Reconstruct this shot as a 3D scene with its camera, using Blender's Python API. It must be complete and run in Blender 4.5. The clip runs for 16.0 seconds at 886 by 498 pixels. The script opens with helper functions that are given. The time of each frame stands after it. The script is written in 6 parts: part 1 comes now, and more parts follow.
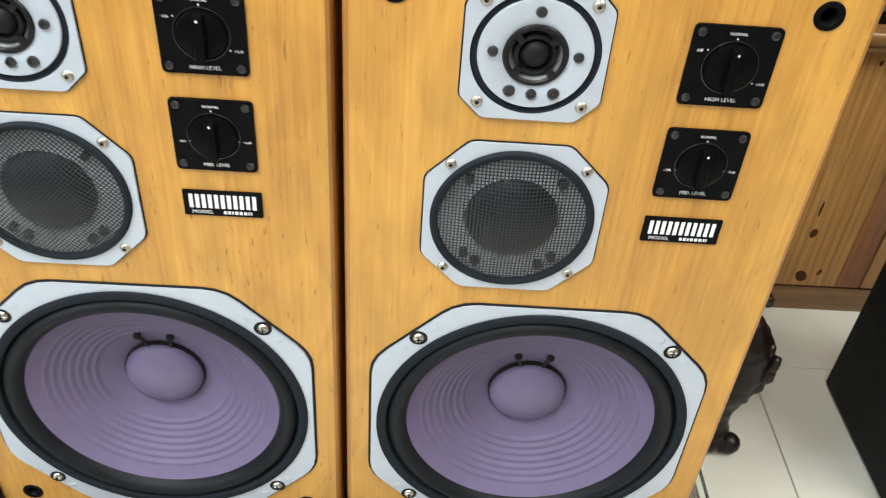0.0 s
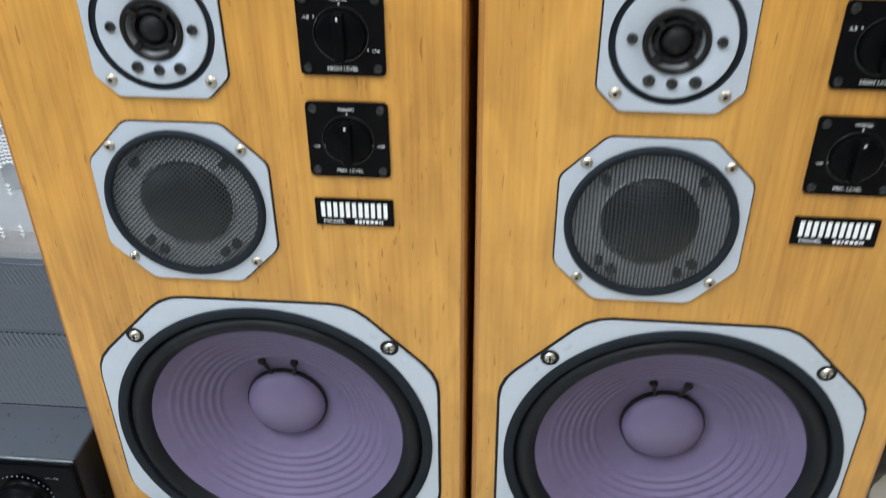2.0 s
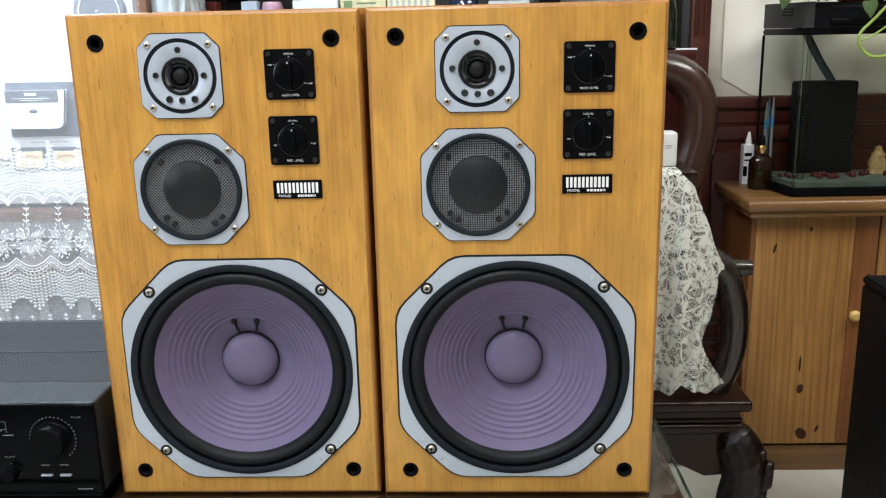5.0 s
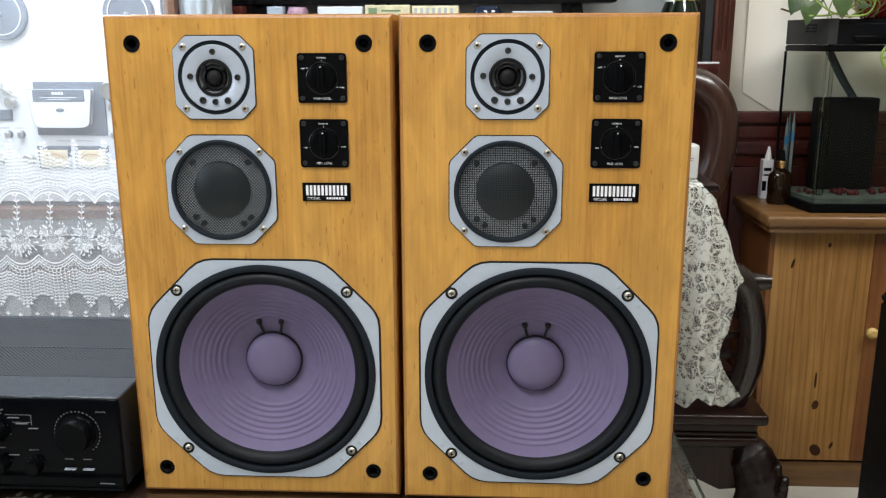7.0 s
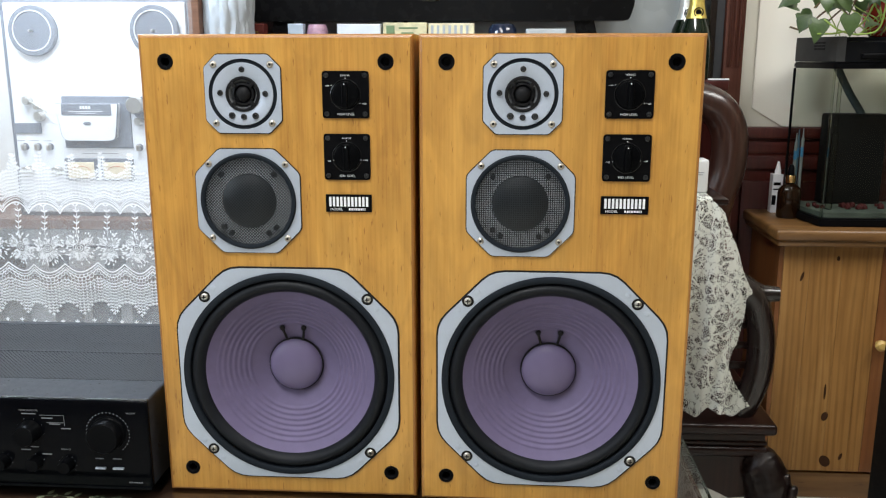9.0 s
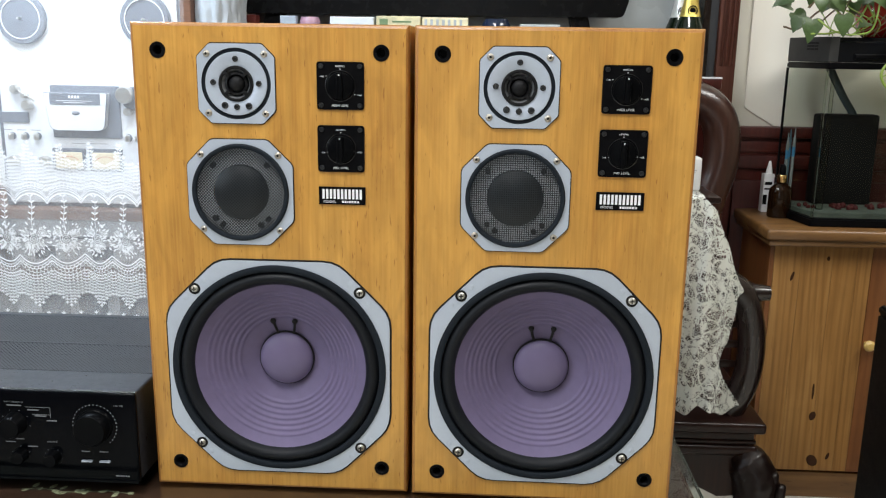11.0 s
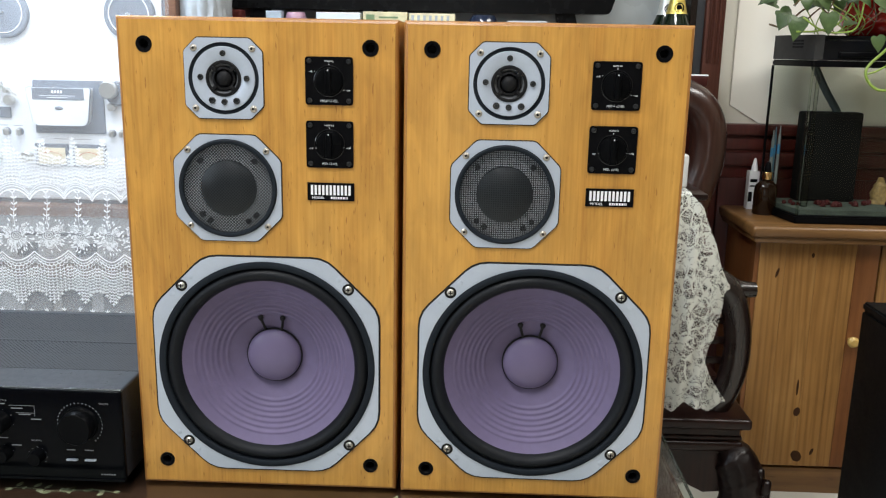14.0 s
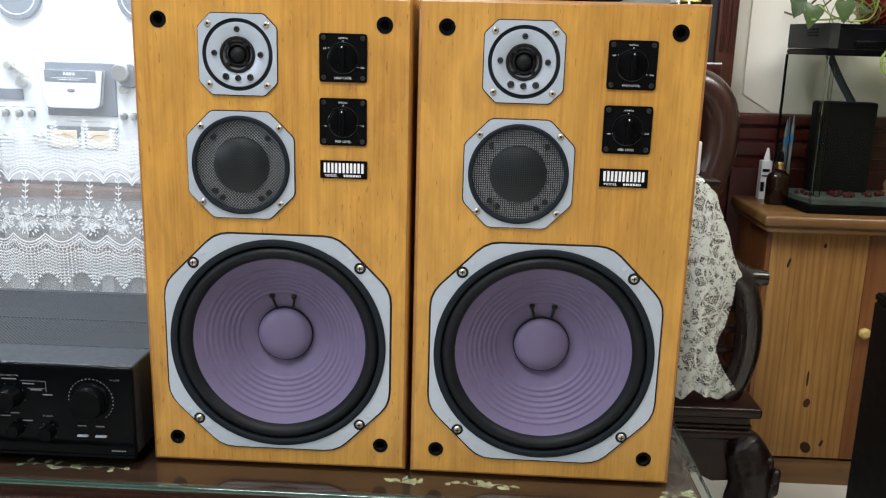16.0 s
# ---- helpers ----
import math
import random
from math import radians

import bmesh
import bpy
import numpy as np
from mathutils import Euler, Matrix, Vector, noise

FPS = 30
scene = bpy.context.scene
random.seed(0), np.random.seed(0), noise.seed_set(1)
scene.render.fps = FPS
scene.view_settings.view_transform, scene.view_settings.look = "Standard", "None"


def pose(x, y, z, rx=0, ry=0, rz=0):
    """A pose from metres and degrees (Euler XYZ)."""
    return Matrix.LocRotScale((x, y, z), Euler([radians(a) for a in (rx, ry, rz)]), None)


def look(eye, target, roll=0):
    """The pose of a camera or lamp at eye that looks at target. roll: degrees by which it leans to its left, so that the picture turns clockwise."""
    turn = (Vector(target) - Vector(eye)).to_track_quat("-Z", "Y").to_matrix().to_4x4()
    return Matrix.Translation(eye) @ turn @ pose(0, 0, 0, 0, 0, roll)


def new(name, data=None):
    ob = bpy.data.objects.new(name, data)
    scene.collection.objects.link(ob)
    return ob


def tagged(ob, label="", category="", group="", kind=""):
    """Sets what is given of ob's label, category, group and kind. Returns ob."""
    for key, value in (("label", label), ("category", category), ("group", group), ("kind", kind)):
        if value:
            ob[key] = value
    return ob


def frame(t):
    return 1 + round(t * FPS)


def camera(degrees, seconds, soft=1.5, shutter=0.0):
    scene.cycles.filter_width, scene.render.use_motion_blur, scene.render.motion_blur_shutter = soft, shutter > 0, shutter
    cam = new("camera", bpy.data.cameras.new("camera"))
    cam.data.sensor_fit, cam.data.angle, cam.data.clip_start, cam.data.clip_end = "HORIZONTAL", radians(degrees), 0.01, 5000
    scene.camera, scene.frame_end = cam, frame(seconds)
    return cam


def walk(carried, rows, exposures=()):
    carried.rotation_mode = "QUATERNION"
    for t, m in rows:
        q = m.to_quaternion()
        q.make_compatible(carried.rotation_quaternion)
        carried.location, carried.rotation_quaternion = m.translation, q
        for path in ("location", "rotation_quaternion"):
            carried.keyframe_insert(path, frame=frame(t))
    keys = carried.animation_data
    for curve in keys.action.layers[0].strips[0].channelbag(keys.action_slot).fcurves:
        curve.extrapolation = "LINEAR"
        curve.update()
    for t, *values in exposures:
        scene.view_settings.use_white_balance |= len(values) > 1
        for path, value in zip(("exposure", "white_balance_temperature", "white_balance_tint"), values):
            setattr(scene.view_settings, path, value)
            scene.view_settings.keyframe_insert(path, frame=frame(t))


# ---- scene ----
cam = camera(54.6, 16.0, 1.2, 0.5)
METRES, EYE, TILT, LEAN, TURN = 0.883, 1.29, 0.0, 0.0, -2.5
ROWS = [
    (0.0, 0.0, 0.0, 0.0, 2.82, -38.41, -3.56),
    (0.5, 0.0103, -0.0357, 0.0223, 4.33, -37.6, -2.08),
    (1.0, -0.0111, -0.0644, 0.0289, 3.89, -36.74, -0.71),
    (1.5, -0.0337, -0.0406, 0.0042, 5.32, -34.89, 0.21),
    (2.0, -0.0302, -0.0301, -0.076, 7.54, -32.08, 0.39),
    (2.5, -0.0331, -0.0443, -0.1795, 5.89, -30.52, 3.34),
    (3.0, 0.0145, -0.1732, -0.2242, 2.41, -23.41, 2.18),
    (3.5, 0.0529, -0.3401, -0.2012, 0.27, -21.49, 1.75),
    (4.0, 0.0694, -0.4599, -0.2168, 2.21, -19.21, 1.07),
    (4.5, 0.0838, -0.5223, -0.2149, 3.31, -16.56, 1.21),
    (7.0, 0.0781, -0.5715, -0.2365, 5.2, -13.58, 0.12),
    (7.5, 0.0695, -0.5844, -0.2324, 5.73, -13.32, -0.35),
    (8.0, 0.0743, -0.6056, -0.2319, 5.92, -13.02, -0.33),
    (8.5, 0.0757, -0.6232, -0.23, 6.11, -12.67, 0.08),
    (11.0, 0.0658, -0.6145, -0.2366, 5.4, -12.88, -0.84),
    (11.5, 0.0594, -0.6125, -0.2382, 5.24, -12.94, -0.9),
    (12.0, 0.0573, -0.6124, -0.2375, 5.09, -12.98, -0.89),
    (12.5, 0.0582, -0.6103, -0.2395, 4.95, -13.11, -0.73),
    (13.0, 0.059, -0.611, -0.239, 4.79, -13.14, -0.69),
    (13.5, 0.0617, -0.6095, -0.2393, 4.53, -13.07, -0.79),
    (14.0, 0.0579, -0.6105, -0.2387, 4.37, -13.06, -1.1),
    (14.5, 0.0564, -0.61, -0.2407, 4.3, -12.98, -2.03),
    (15.0, 0.0524, -0.6116, -0.2455, 4.35, -13.0, -2.76),
    (15.5, 0.0473, -0.6096, -0.2611, 4.74, -13.52, -2.31),
    (16.0, 0.0514, -0.612, -0.2617, 4.99, -13.42, -1.56),
]
PATH = [(t, pose(0, 0, EYE, TILT, LEAN, TURN) @ pose(METRES * x, METRES * y, METRES * z, 90 + pitch, roll, yaw)) for t, x, y, z, yaw, pitch, roll in ROWS]
PATH.insert(10, (4.7, look((0.067, -0.492, 1.085), (0.004, 1.443, 0.584), -1.6)))
walk(cam, PATH, exposures=[(0.0, 0.05, 6450, 5), (1.0, -0.06, 6200, 7), (1.5, -0.11, 6200, 8), (2.0, -0.28, 6050, 6), (2.5, -0.33, 6350, 10), (3.0, -0.13, 6150, 6), (3.5, 0.0, 6050, 4), (4.0, 0.02, 6000, 4), (4.5, -0.13, 6250, 7), (7.0, -0.41, 6330, 8), (16.0, -0.38, 6330, 8)])

# ---- light ----
world = bpy.data.worlds.new("world")
world.use_nodes = True
world.node_tree.nodes["Background"].inputs["Color"].default_value = (0.75, 0.85, 1.0, 1)
world.node_tree.nodes["Background"].inputs["Strength"].default_value = 0.3
scene.world = world


def area_lamp(name, m, size_x, size_y, watts, colour):
    data = bpy.data.lights.new(name, "AREA")
    data.shape, data.size, data.size_y, data.energy, data.color = "RECTANGLE", size_x, size_y, watts, colour
    ob = new(name, data)
    ob.matrix_basis = m
    return ob


area_lamp("ceiling_tube_light", look((-0.45, -0.45, 2.82), (-0.4, -0.40, 0)), 1.3, 0.30, 72, (1.0, 0.98, 0.96))
area_lamp("ceiling_tube_light", look((1.75, 0.35, 2.78), (1.05, 1.10, 0.30)), 1.2, 0.30, 46, (1.0, 0.97, 0.92))
area_lamp("window_daylight", look((-0.1, -2.95, 1.25), (0.2, 0.6, 0.9)), 0.30, 1.9, 5, (0.86, 0.93, 1.0))
area_lamp("window_daylight", look((-2.3, -0.8, 1.70), (-0.1, 0.5, 0.8)), 0.5, 1.3, 40, (0.80, 0.90, 1.0))
# added lamp, unseen, before the curtain: brightens the lace and the tape deck
area_lamp("curtain_fill_light", look((-1.0, 1.02, 1.72), (-0.95, 1.36, 0.75)), 0.8, 0.06, 22, (0.74, 0.86, 1.0))

# ---- materials ----


def material(name, colour, rough=0.5, metal=0.0, grain=None, bump=0.0, bump_scale=60.0, coat=0.0, spec=0.5, stretch=(1, 1, 1), dark=0.8):
    """A principled material; grain is (scale, strength): noise that varies its colour at two sizes."""
    m = bpy.data.materials.new(name)
    m.use_nodes = True
    n, l = m.node_tree.nodes, m.node_tree.links
    b = n["Principled BSDF"]
    b.inputs["Base Color"].default_value = (*colour, 1)
    b.inputs["Roughness"].default_value = rough
    b.inputs["Metallic"].default_value = metal
    b.inputs["Coat Weight"].default_value = coat
    b.inputs["Coat Roughness"].default_value = 0.12
    b.inputs["Specular IOR Level"].default_value = spec
    tc = n.new("ShaderNodeTexCoord")
    mp = n.new("ShaderNodeMapping")
    mp.inputs["Scale"].default_value = stretch
    l.new(tc.outputs["Object"], mp.inputs["Vector"])
    if grain:
        fine, big = n.new("ShaderNodeTexNoise"), n.new("ShaderNodeTexNoise")
        fine.inputs["Scale"].default_value, fine.inputs["Detail"].default_value = grain[0], 6
        big.inputs["Scale"].default_value, big.inputs["Detail"].default_value = grain[0] / 7, 3
        add = n.new("ShaderNodeMath")
        add.operation = "ADD"
        l.new(mp.outputs["Vector"], fine.inputs["Vector"])
        l.new(mp.outputs["Vector"], big.inputs["Vector"])
        l.new(fine.outputs["Fac"], add.inputs[0])
        l.new(big.outputs["Fac"], add.inputs[1])
        ramp = n.new("ShaderNodeMapRange")
        ramp.inputs["From Min"].default_value, ramp.inputs["From Max"].default_value = 0.7, 1.3
        ramp.inputs["To Min"].default_value, ramp.inputs["To Max"].default_value = 1 - grain[1], 1 + grain[1] * 0.5
        l.new(add.outputs[0], ramp.inputs["Value"])
        mul = n.new("ShaderNodeVectorMath")
        mul.operation = "SCALE"
        mul.inputs[0].default_value = colour
        l.new(ramp.outputs["Result"], mul.inputs["Scale"])
        l.new(mul.outputs["Vector"], b.inputs["Base Color"])
        rr = n.new("ShaderNodeMapRange")
        rr.inputs["From Min"].default_value, rr.inputs["From Max"].default_value = 0.7, 1.3
        rr.inputs["To Min"].default_value, rr.inputs["To Max"].default_value = max(rough - 0.08, 0.02), min(rough + 0.08, 1)
        l.new(add.outputs[0], rr.inputs["Value"])
        l.new(rr.outputs["Result"], b.inputs["Roughness"])
    if bump:
        t = n.new("ShaderNodeTexNoise")
        t.inputs["Scale"].default_value, t.inputs["Detail"].default_value = bump_scale, 5
        bp = n.new("ShaderNodeBump")
        bp.inputs["Strength"].default_value, bp.inputs["Distance"].default_value = bump, 0.002
        l.new(mp.outputs["Vector"], t.inputs["Vector"])
        l.new(t.outputs["Fac"], bp.inputs["Height"])
        l.new(bp.outputs["Normal"], b.inputs["Normal"])
    return m


def wood(name, colours, along="z", rough=0.45, fine=220.0, length=0.03, bands=9.0, coat=0.0, flecks=0.25, spec=0.5, figure=0.1, gloss=0.15, fleck_length=0.14, rings=0.0):
    """Wood with streaks along one axis: broad bands, fine grain and small dark flecks."""
    m = bpy.data.materials.new(name)
    m.use_nodes = True
    n, l = m.node_tree.nodes, m.node_tree.links
    b = n["Principled BSDF"]
    b.inputs["Coat Weight"].default_value = coat
    b.inputs["Specular IOR Level"].default_value = spec
    b.inputs["Coat Roughness"].default_value = gloss
    tc = n.new("ShaderNodeTexCoord")
    info = n.new("ShaderNodeObjectInfo")
    shift = n.new("ShaderNodeVectorMath")
    shift.operation = "MULTIPLY_ADD"
    rnd = n.new("ShaderNodeCombineXYZ")
    for k in range(3):
        l.new(info.outputs["Random"], rnd.inputs[k])
    shift.inputs[1].default_value = (3.1, 2.3, 5.7)
    l.new(rnd.outputs[0], shift.inputs[0])
    l.new(tc.outputs["Object"], shift.inputs[2])

    def streak(scale, squash, detail, warp=0.0):
        mp = n.new("ShaderNodeMapping")
        v = [1.0, 1.0, 1.0]
        v["xyz".index(along)] = squash
        mp.inputs["Scale"].default_value = v
        l.new(shift.outputs[0], mp.inputs["Vector"])
        t = n.new("ShaderNodeTexNoise")
        t.inputs["Scale"].default_value, t.inputs["Detail"].default_value = scale, detail
        t.inputs["Distortion"].default_value = warp
        l.new(mp.outputs["Vector"], t.inputs["Vector"])
        return t.outputs["Fac"]

    broad, thin, fleck, mottle = streak(bands, 0.12, 4, 0.6), streak(fine, length, 5), streak(fine * 1.2, fleck_length, 2), streak(bands * 2.2, 0.4, 5, 1.0)
    mixed = n.new("ShaderNodeMix")
    mixed.data_type = "FLOAT"
    mixed.inputs[0].default_value = 0.45
    l.new(broad, mixed.inputs[2])
    l.new(thin, mixed.inputs[3])
    ramp = n.new("ShaderNodeValToRGB")
    e = ramp.color_ramp.elements
    e[0].position, e[0].color = 0.33, (*colours[0], 1)
    e[1].position, e[1].color = 0.68, (*colours[2], 1)
    mid = e.new(0.5)
    mid.color = (*colours[1], 1)
    l.new(mixed.outputs[0], ramp.inputs["Fac"])
    fr = n.new("ShaderNodeMapRange")
    fr.inputs["From Min"].default_value, fr.inputs["From Max"].default_value = 0.66, 0.74
    fr.inputs["To Min"].default_value, fr.inputs["To Max"].default_value = 0.0, min(flecks * 2.2, 1.0)
    l.new(fleck, fr.inputs["Value"])
    spots = n.new("ShaderNodeMix")
    spots.data_type = "RGBA"
    spots.inputs[7].default_value = (colours[0][0] * 0.62, colours[0][1] * 0.50, colours[0][2] * 0.45, 1)
    l.new(fr.outputs["Result"], spots.inputs[0])
    l.new(ramp.outputs["Color"], spots.inputs[6])
    tone = spots.outputs[2]
    if rings:
        # wavering growth rings, drawn out along the board
        mp, wave, rg, ring = n.new("ShaderNodeMapping"), n.new("ShaderNodeTexWave"), n.new("ShaderNodeMapRange"), n.new("ShaderNodeMix")
        v = [1.0, 1.0, 1.0]
        v["xyz".index(along)] = 0.10
        mp.inputs["Scale"].default_value = v
        l.new(shift.outputs[0], mp.inputs["Vector"])
        l.new(mp.outputs["Vector"], wave.inputs["Vector"])
        wave.bands_direction = "X"
        for key, val in (("Scale", 21), ("Distortion", 34), ("Detail", 3), ("Detail Scale", 0.16), ("Detail Roughness", 0.45)):
            wave.inputs[key].default_value = val
        rg.inputs["From Min"].default_value, rg.inputs["From Max"].default_value = 0.55, 1.0
        rg.inputs["To Max"].default_value = rings
        l.new(wave.outputs["Fac"], rg.inputs["Value"])
        ring.data_type = "RGBA"
        ring.inputs[7].default_value = (colours[0][0] * 0.8, colours[0][1] * 0.7, colours[0][2] * 0.6, 1)
        l.new(rg.outputs["Result"], ring.inputs[0])
        l.new(tone, ring.inputs[6])
        tone = ring.outputs[2]
    mul = n.new("ShaderNodeVectorMath")
    mul.operation = "SCALE"
    l.new(tone, mul.inputs[0])
    mo = n.new("ShaderNodeMapRange")
    mo.inputs["From Min"].default_value, mo.inputs["From Max"].default_value = 0.33, 0.66
    mo.inputs["To Min"].default_value, mo.inputs["To Max"].default_value = 1.0 - figure, 1.0 + figure * 0.6
    l.new(mottle, mo.inputs["Value"])
    l.new(mo.outputs["Result"], mul.inputs["Scale"])
    l.new(mul.outputs["Vector"], b.inputs["Base Color"])
    rr = n.new("ShaderNodeMapRange")
    rr.inputs["To Min"].default_value, rr.inputs["To Max"].default_value = rough - 0.1, rough + 0.12
    l.new(mixed.outputs[0], rr.inputs["Value"])
    l.new(rr.outputs["Result"], b.inputs["Roughness"])
    bp = n.new("ShaderNodeBump")
    bp.inputs["Strength"].default_value, bp.inputs["Distance"].default_value = 0.12, 0.001
    l.new(thin, bp.inputs["Height"])
    l.new(bp.outputs["Normal"], b.inputs["Normal"])
    return m


def pierced(name, colour, pitch, hole, rough=0.4, metal=0.6, axes="xz", diamond=False):
    """Sheet metal or wire pierced by a regular grid of small holes (transparent)."""
    m = bpy.data.materials.new(name)
    m.use_nodes = True
    n, l = m.node_tree.nodes, m.node_tree.links
    b = n["Principled BSDF"]
    b.inputs["Base Color"].default_value = (*colour, 1)
    b.inputs["Roughness"].default_value, b.inputs["Metallic"].default_value = rough, metal
    tc, sep = n.new("ShaderNodeTexCoord"), n.new("ShaderNodeSeparateXYZ")
    mp = n.new("ShaderNodeMapping")
    if diamond:
        mp.inputs["Rotation"].default_value = (0, 0, radians(45)) if axes == "xy" else (0, radians(45), 0)
    l.new(tc.outputs["Object"], mp.inputs["Vector"])
    l.new(mp.outputs["Vector"], sep.inputs[0])
    tests = []
    for a in axes:
        w = n.new("ShaderNodeMath")
        w.operation = "PINGPONG"
        w.inputs[1].default_value = pitch / 2
        l.new(sep.outputs["XYZ".index(a.upper())], w.inputs[0])
        g = n.new("ShaderNodeMath")
        g.operation = "LESS_THAN"
        g.inputs[1].default_value = hole / 2
        l.new(w.outputs[0], g.inputs[0])
        tests.append(g)
    both = n.new("ShaderNodeMath")
    both.operation = "MULTIPLY"
    l.new(tests[0].outputs[0], both.inputs[0])
    l.new(tests[1].outputs[0], both.inputs[1])
    mix, tr = n.new("ShaderNodeMixShader"), n.new("ShaderNodeBsdfTransparent")
    l.new(both.outputs[0], mix.inputs[0])
    l.new(b.outputs[0], mix.inputs[1])
    l.new(tr.outputs[0], mix.inputs[2])
    l.new(mix.outputs[0], n["Material Output"].inputs[0])
    return m


def clear_sheet(name, tint, ior=1.5):
    """A clear flat sheet: straight-through light, with gloss by Fresnel."""
    m = bpy.data.materials.new(name)
    m.use_nodes = True
    n, l = m.node_tree.nodes, m.node_tree.links
    mix, tr, gl, fr = n.new("ShaderNodeMixShader"), n.new("ShaderNodeBsdfTransparent"), n.new("ShaderNodeBsdfGlossy"), n.new("ShaderNodeFresnel")
    tr.inputs[0].default_value = (*tint, 1)
    gl.inputs["Roughness"].default_value = 0.015
    fr.inputs["IOR"].default_value = ior
    l.new(fr.outputs[0], mix.inputs[0])
    l.new(tr.outputs[0], mix.inputs[1])
    l.new(gl.outputs[0], mix.inputs[2])
    l.new(mix.outputs[0], n["Material Output"].inputs[0])
    return m


HONEY = wood("honey veneer", ((0.42, 0.188, 0.031), (0.545, 0.273, 0.049), (0.63, 0.336, 0.069)), rough=0.42, fine=300, bands=13, coat=0.2, flecks=0.34, figure=0.15, fleck_length=0.13, gloss=0.25)
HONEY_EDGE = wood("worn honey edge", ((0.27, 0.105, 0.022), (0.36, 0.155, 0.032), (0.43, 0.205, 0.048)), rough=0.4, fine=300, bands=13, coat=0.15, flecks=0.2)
PINE = wood("pine board", ((0.21, 0.100, 0.027), (0.335, 0.168, 0.047), (0.42, 0.228, 0.072)), rough=0.4, fine=110, bands=10, coat=0.2, flecks=0.12, figure=0.08, rings=0.4)
PINE_DARK_SHADED = wood("dark pine board", ((0.13, 0.045, 0.014), (0.20, 0.075, 0.022), (0.26, 0.105, 0.033)), rough=0.4, fine=110, bands=14, coat=0.3, flecks=0.3)
PINE_LYING = wood("pine edge board", ((0.10, 0.045, 0.013), (0.165, 0.080, 0.025), (0.235, 0.122, 0.040)), along="x", rough=0.4, fine=110, bands=14, coat=0.3)
ROSEWOOD = wood("dark lacquered rosewood", ((0.007, 0.0026, 0.002), (0.014, 0.005, 0.004), (0.026, 0.010, 0.007)), rough=0.32, fine=120, bands=10, coat=0.12, flecks=0.1, spec=0.2)
FLUTEWOOD = wood("brown fluted mahogany", ((0.040, 0.012, 0.008), (0.072, 0.023, 0.015), (0.105, 0.037, 0.024)), rough=0.38, fine=120, bands=8, coat=0.15, flecks=0.1, spec=0.3)
MAHOGANY = wood("red mahogany panel", ((0.035, 0.006, 0.005), (0.060, 0.010, 0.008), (0.085, 0.016, 0.011)), rough=0.38, fine=120, bands=8, coat=0.1, flecks=0.1, spec=0.3)
RAILWOOD = wood("brown lacquered rosewood", ((0.014, 0.0048, 0.0032), (0.028, 0.0095, 0.0060), (0.046, 0.0165, 0.010)), rough=0.4, fine=120, bands=10, coat=1.0, flecks=0.1, spec=0.1, gloss=0.24)
LACQUER = wood("black-brown lacquer", ((0.006, 0.003, 0.0025), (0.010, 0.005, 0.004), (0.018, 0.008, 0.006)), rough=0.5, fine=120, bands=10, coat=1.0, flecks=0.1, spec=0.1, gloss=0.20)
TABLEWOOD = wood("brown table top wood", ((0.030, 0.0145, 0.0095), (0.050, 0.024, 0.0155), (0.074, 0.037, 0.024)), along="x", rough=0.35, fine=140, bands=8, coat=0.3, flecks=0.1)
SILVER = material("brushed silver plate", (0.52, 0.575, 0.67), 0.40, 0.35, grain=(400, 0.05), bump=0.04, bump_scale=900)
STEEL = material("steel screw", (0.6, 0.58, 0.54), 0.28, 1.0)
BRASS = material("dull brass ferrule", (0.46, 0.42, 0.36), 0.35, 0.9)
BLACK = material("black plastic", (0.0035, 0.0035, 0.0042), 0.4, grain=(150, 0.2), spec=0.06)
KNOBBLACK = material("black knob", (0.0028, 0.003, 0.0036), 0.3, spec=0.045)
MATT = material("matt black", (0.008, 0.008, 0.009), 0.7)
GROOVE = material("black gap", (0.006, 0.005, 0.005), 0.9)
RUBBER = material("black rubber surround", (0.0085, 0.0098, 0.0125), 0.5, spec=0.18, grain=(80, 0.3), bump=0.1, bump_scale=300)
GASKET = material("dark grey gasket", (0.0125, 0.0165, 0.0225), 0.75, spec=0.15, grain=(200, 0.2), bump=0.2, bump_scale=500)
CONE = material("purple pulp cone", (0.150, 0.122, 0.220), 0.58, grain=(90, 0.10), bump=0.12, bump_scale=700, spec=0.3)
DUSTCAP = material("purple dust cap", (0.162, 0.132, 0.236), 0.45, grain=(60, 0.06), bump=0.05, bump_scale=700, spec=0.35)
MIDBACK = material("grey damping felt", (0.50, 0.53, 0.57), 0.9, grain=(200, 0.2))
DOME = material("black soft dome", (0.006, 0.0075, 0.009), 0.45, spec=0.3)
DOMEGLOSS = material("black coated dome", (0.006, 0.006, 0.007), 0.42, spec=0.25)
DOMEMATT = material("matt black dome", (0.007, 0.007, 0.008), 0.6, spec=0.2)
SCREWBLACK = material("blackened steel screw", (0.014, 0.015, 0.017), 0.3, spec=0.7)
WIRE = pierced("grey wire mesh", (0.020, 0.024, 0.029), 0.0028, 0.00172, 0.4, 0.2)
WIRE_DIAGONAL = pierced("grey diagonal wire mesh", (0.020, 0.024, 0.029), 0.0028, 0.00172, 0.4, 0.2, diamond=True)
DIALRIM = material("polished black rim", (0.010, 0.010, 0.011), 0.2, spec=0.6)
WHITEINK = material("white print", (0.85, 0.86, 0.88), 0.6)
PALEINK = material("pale print", (0.34, 0.36, 0.40), 0.6)
GREYINK = material("grey print", (0.22, 0.23, 0.25), 0.6)

# ---- mesh helpers ----


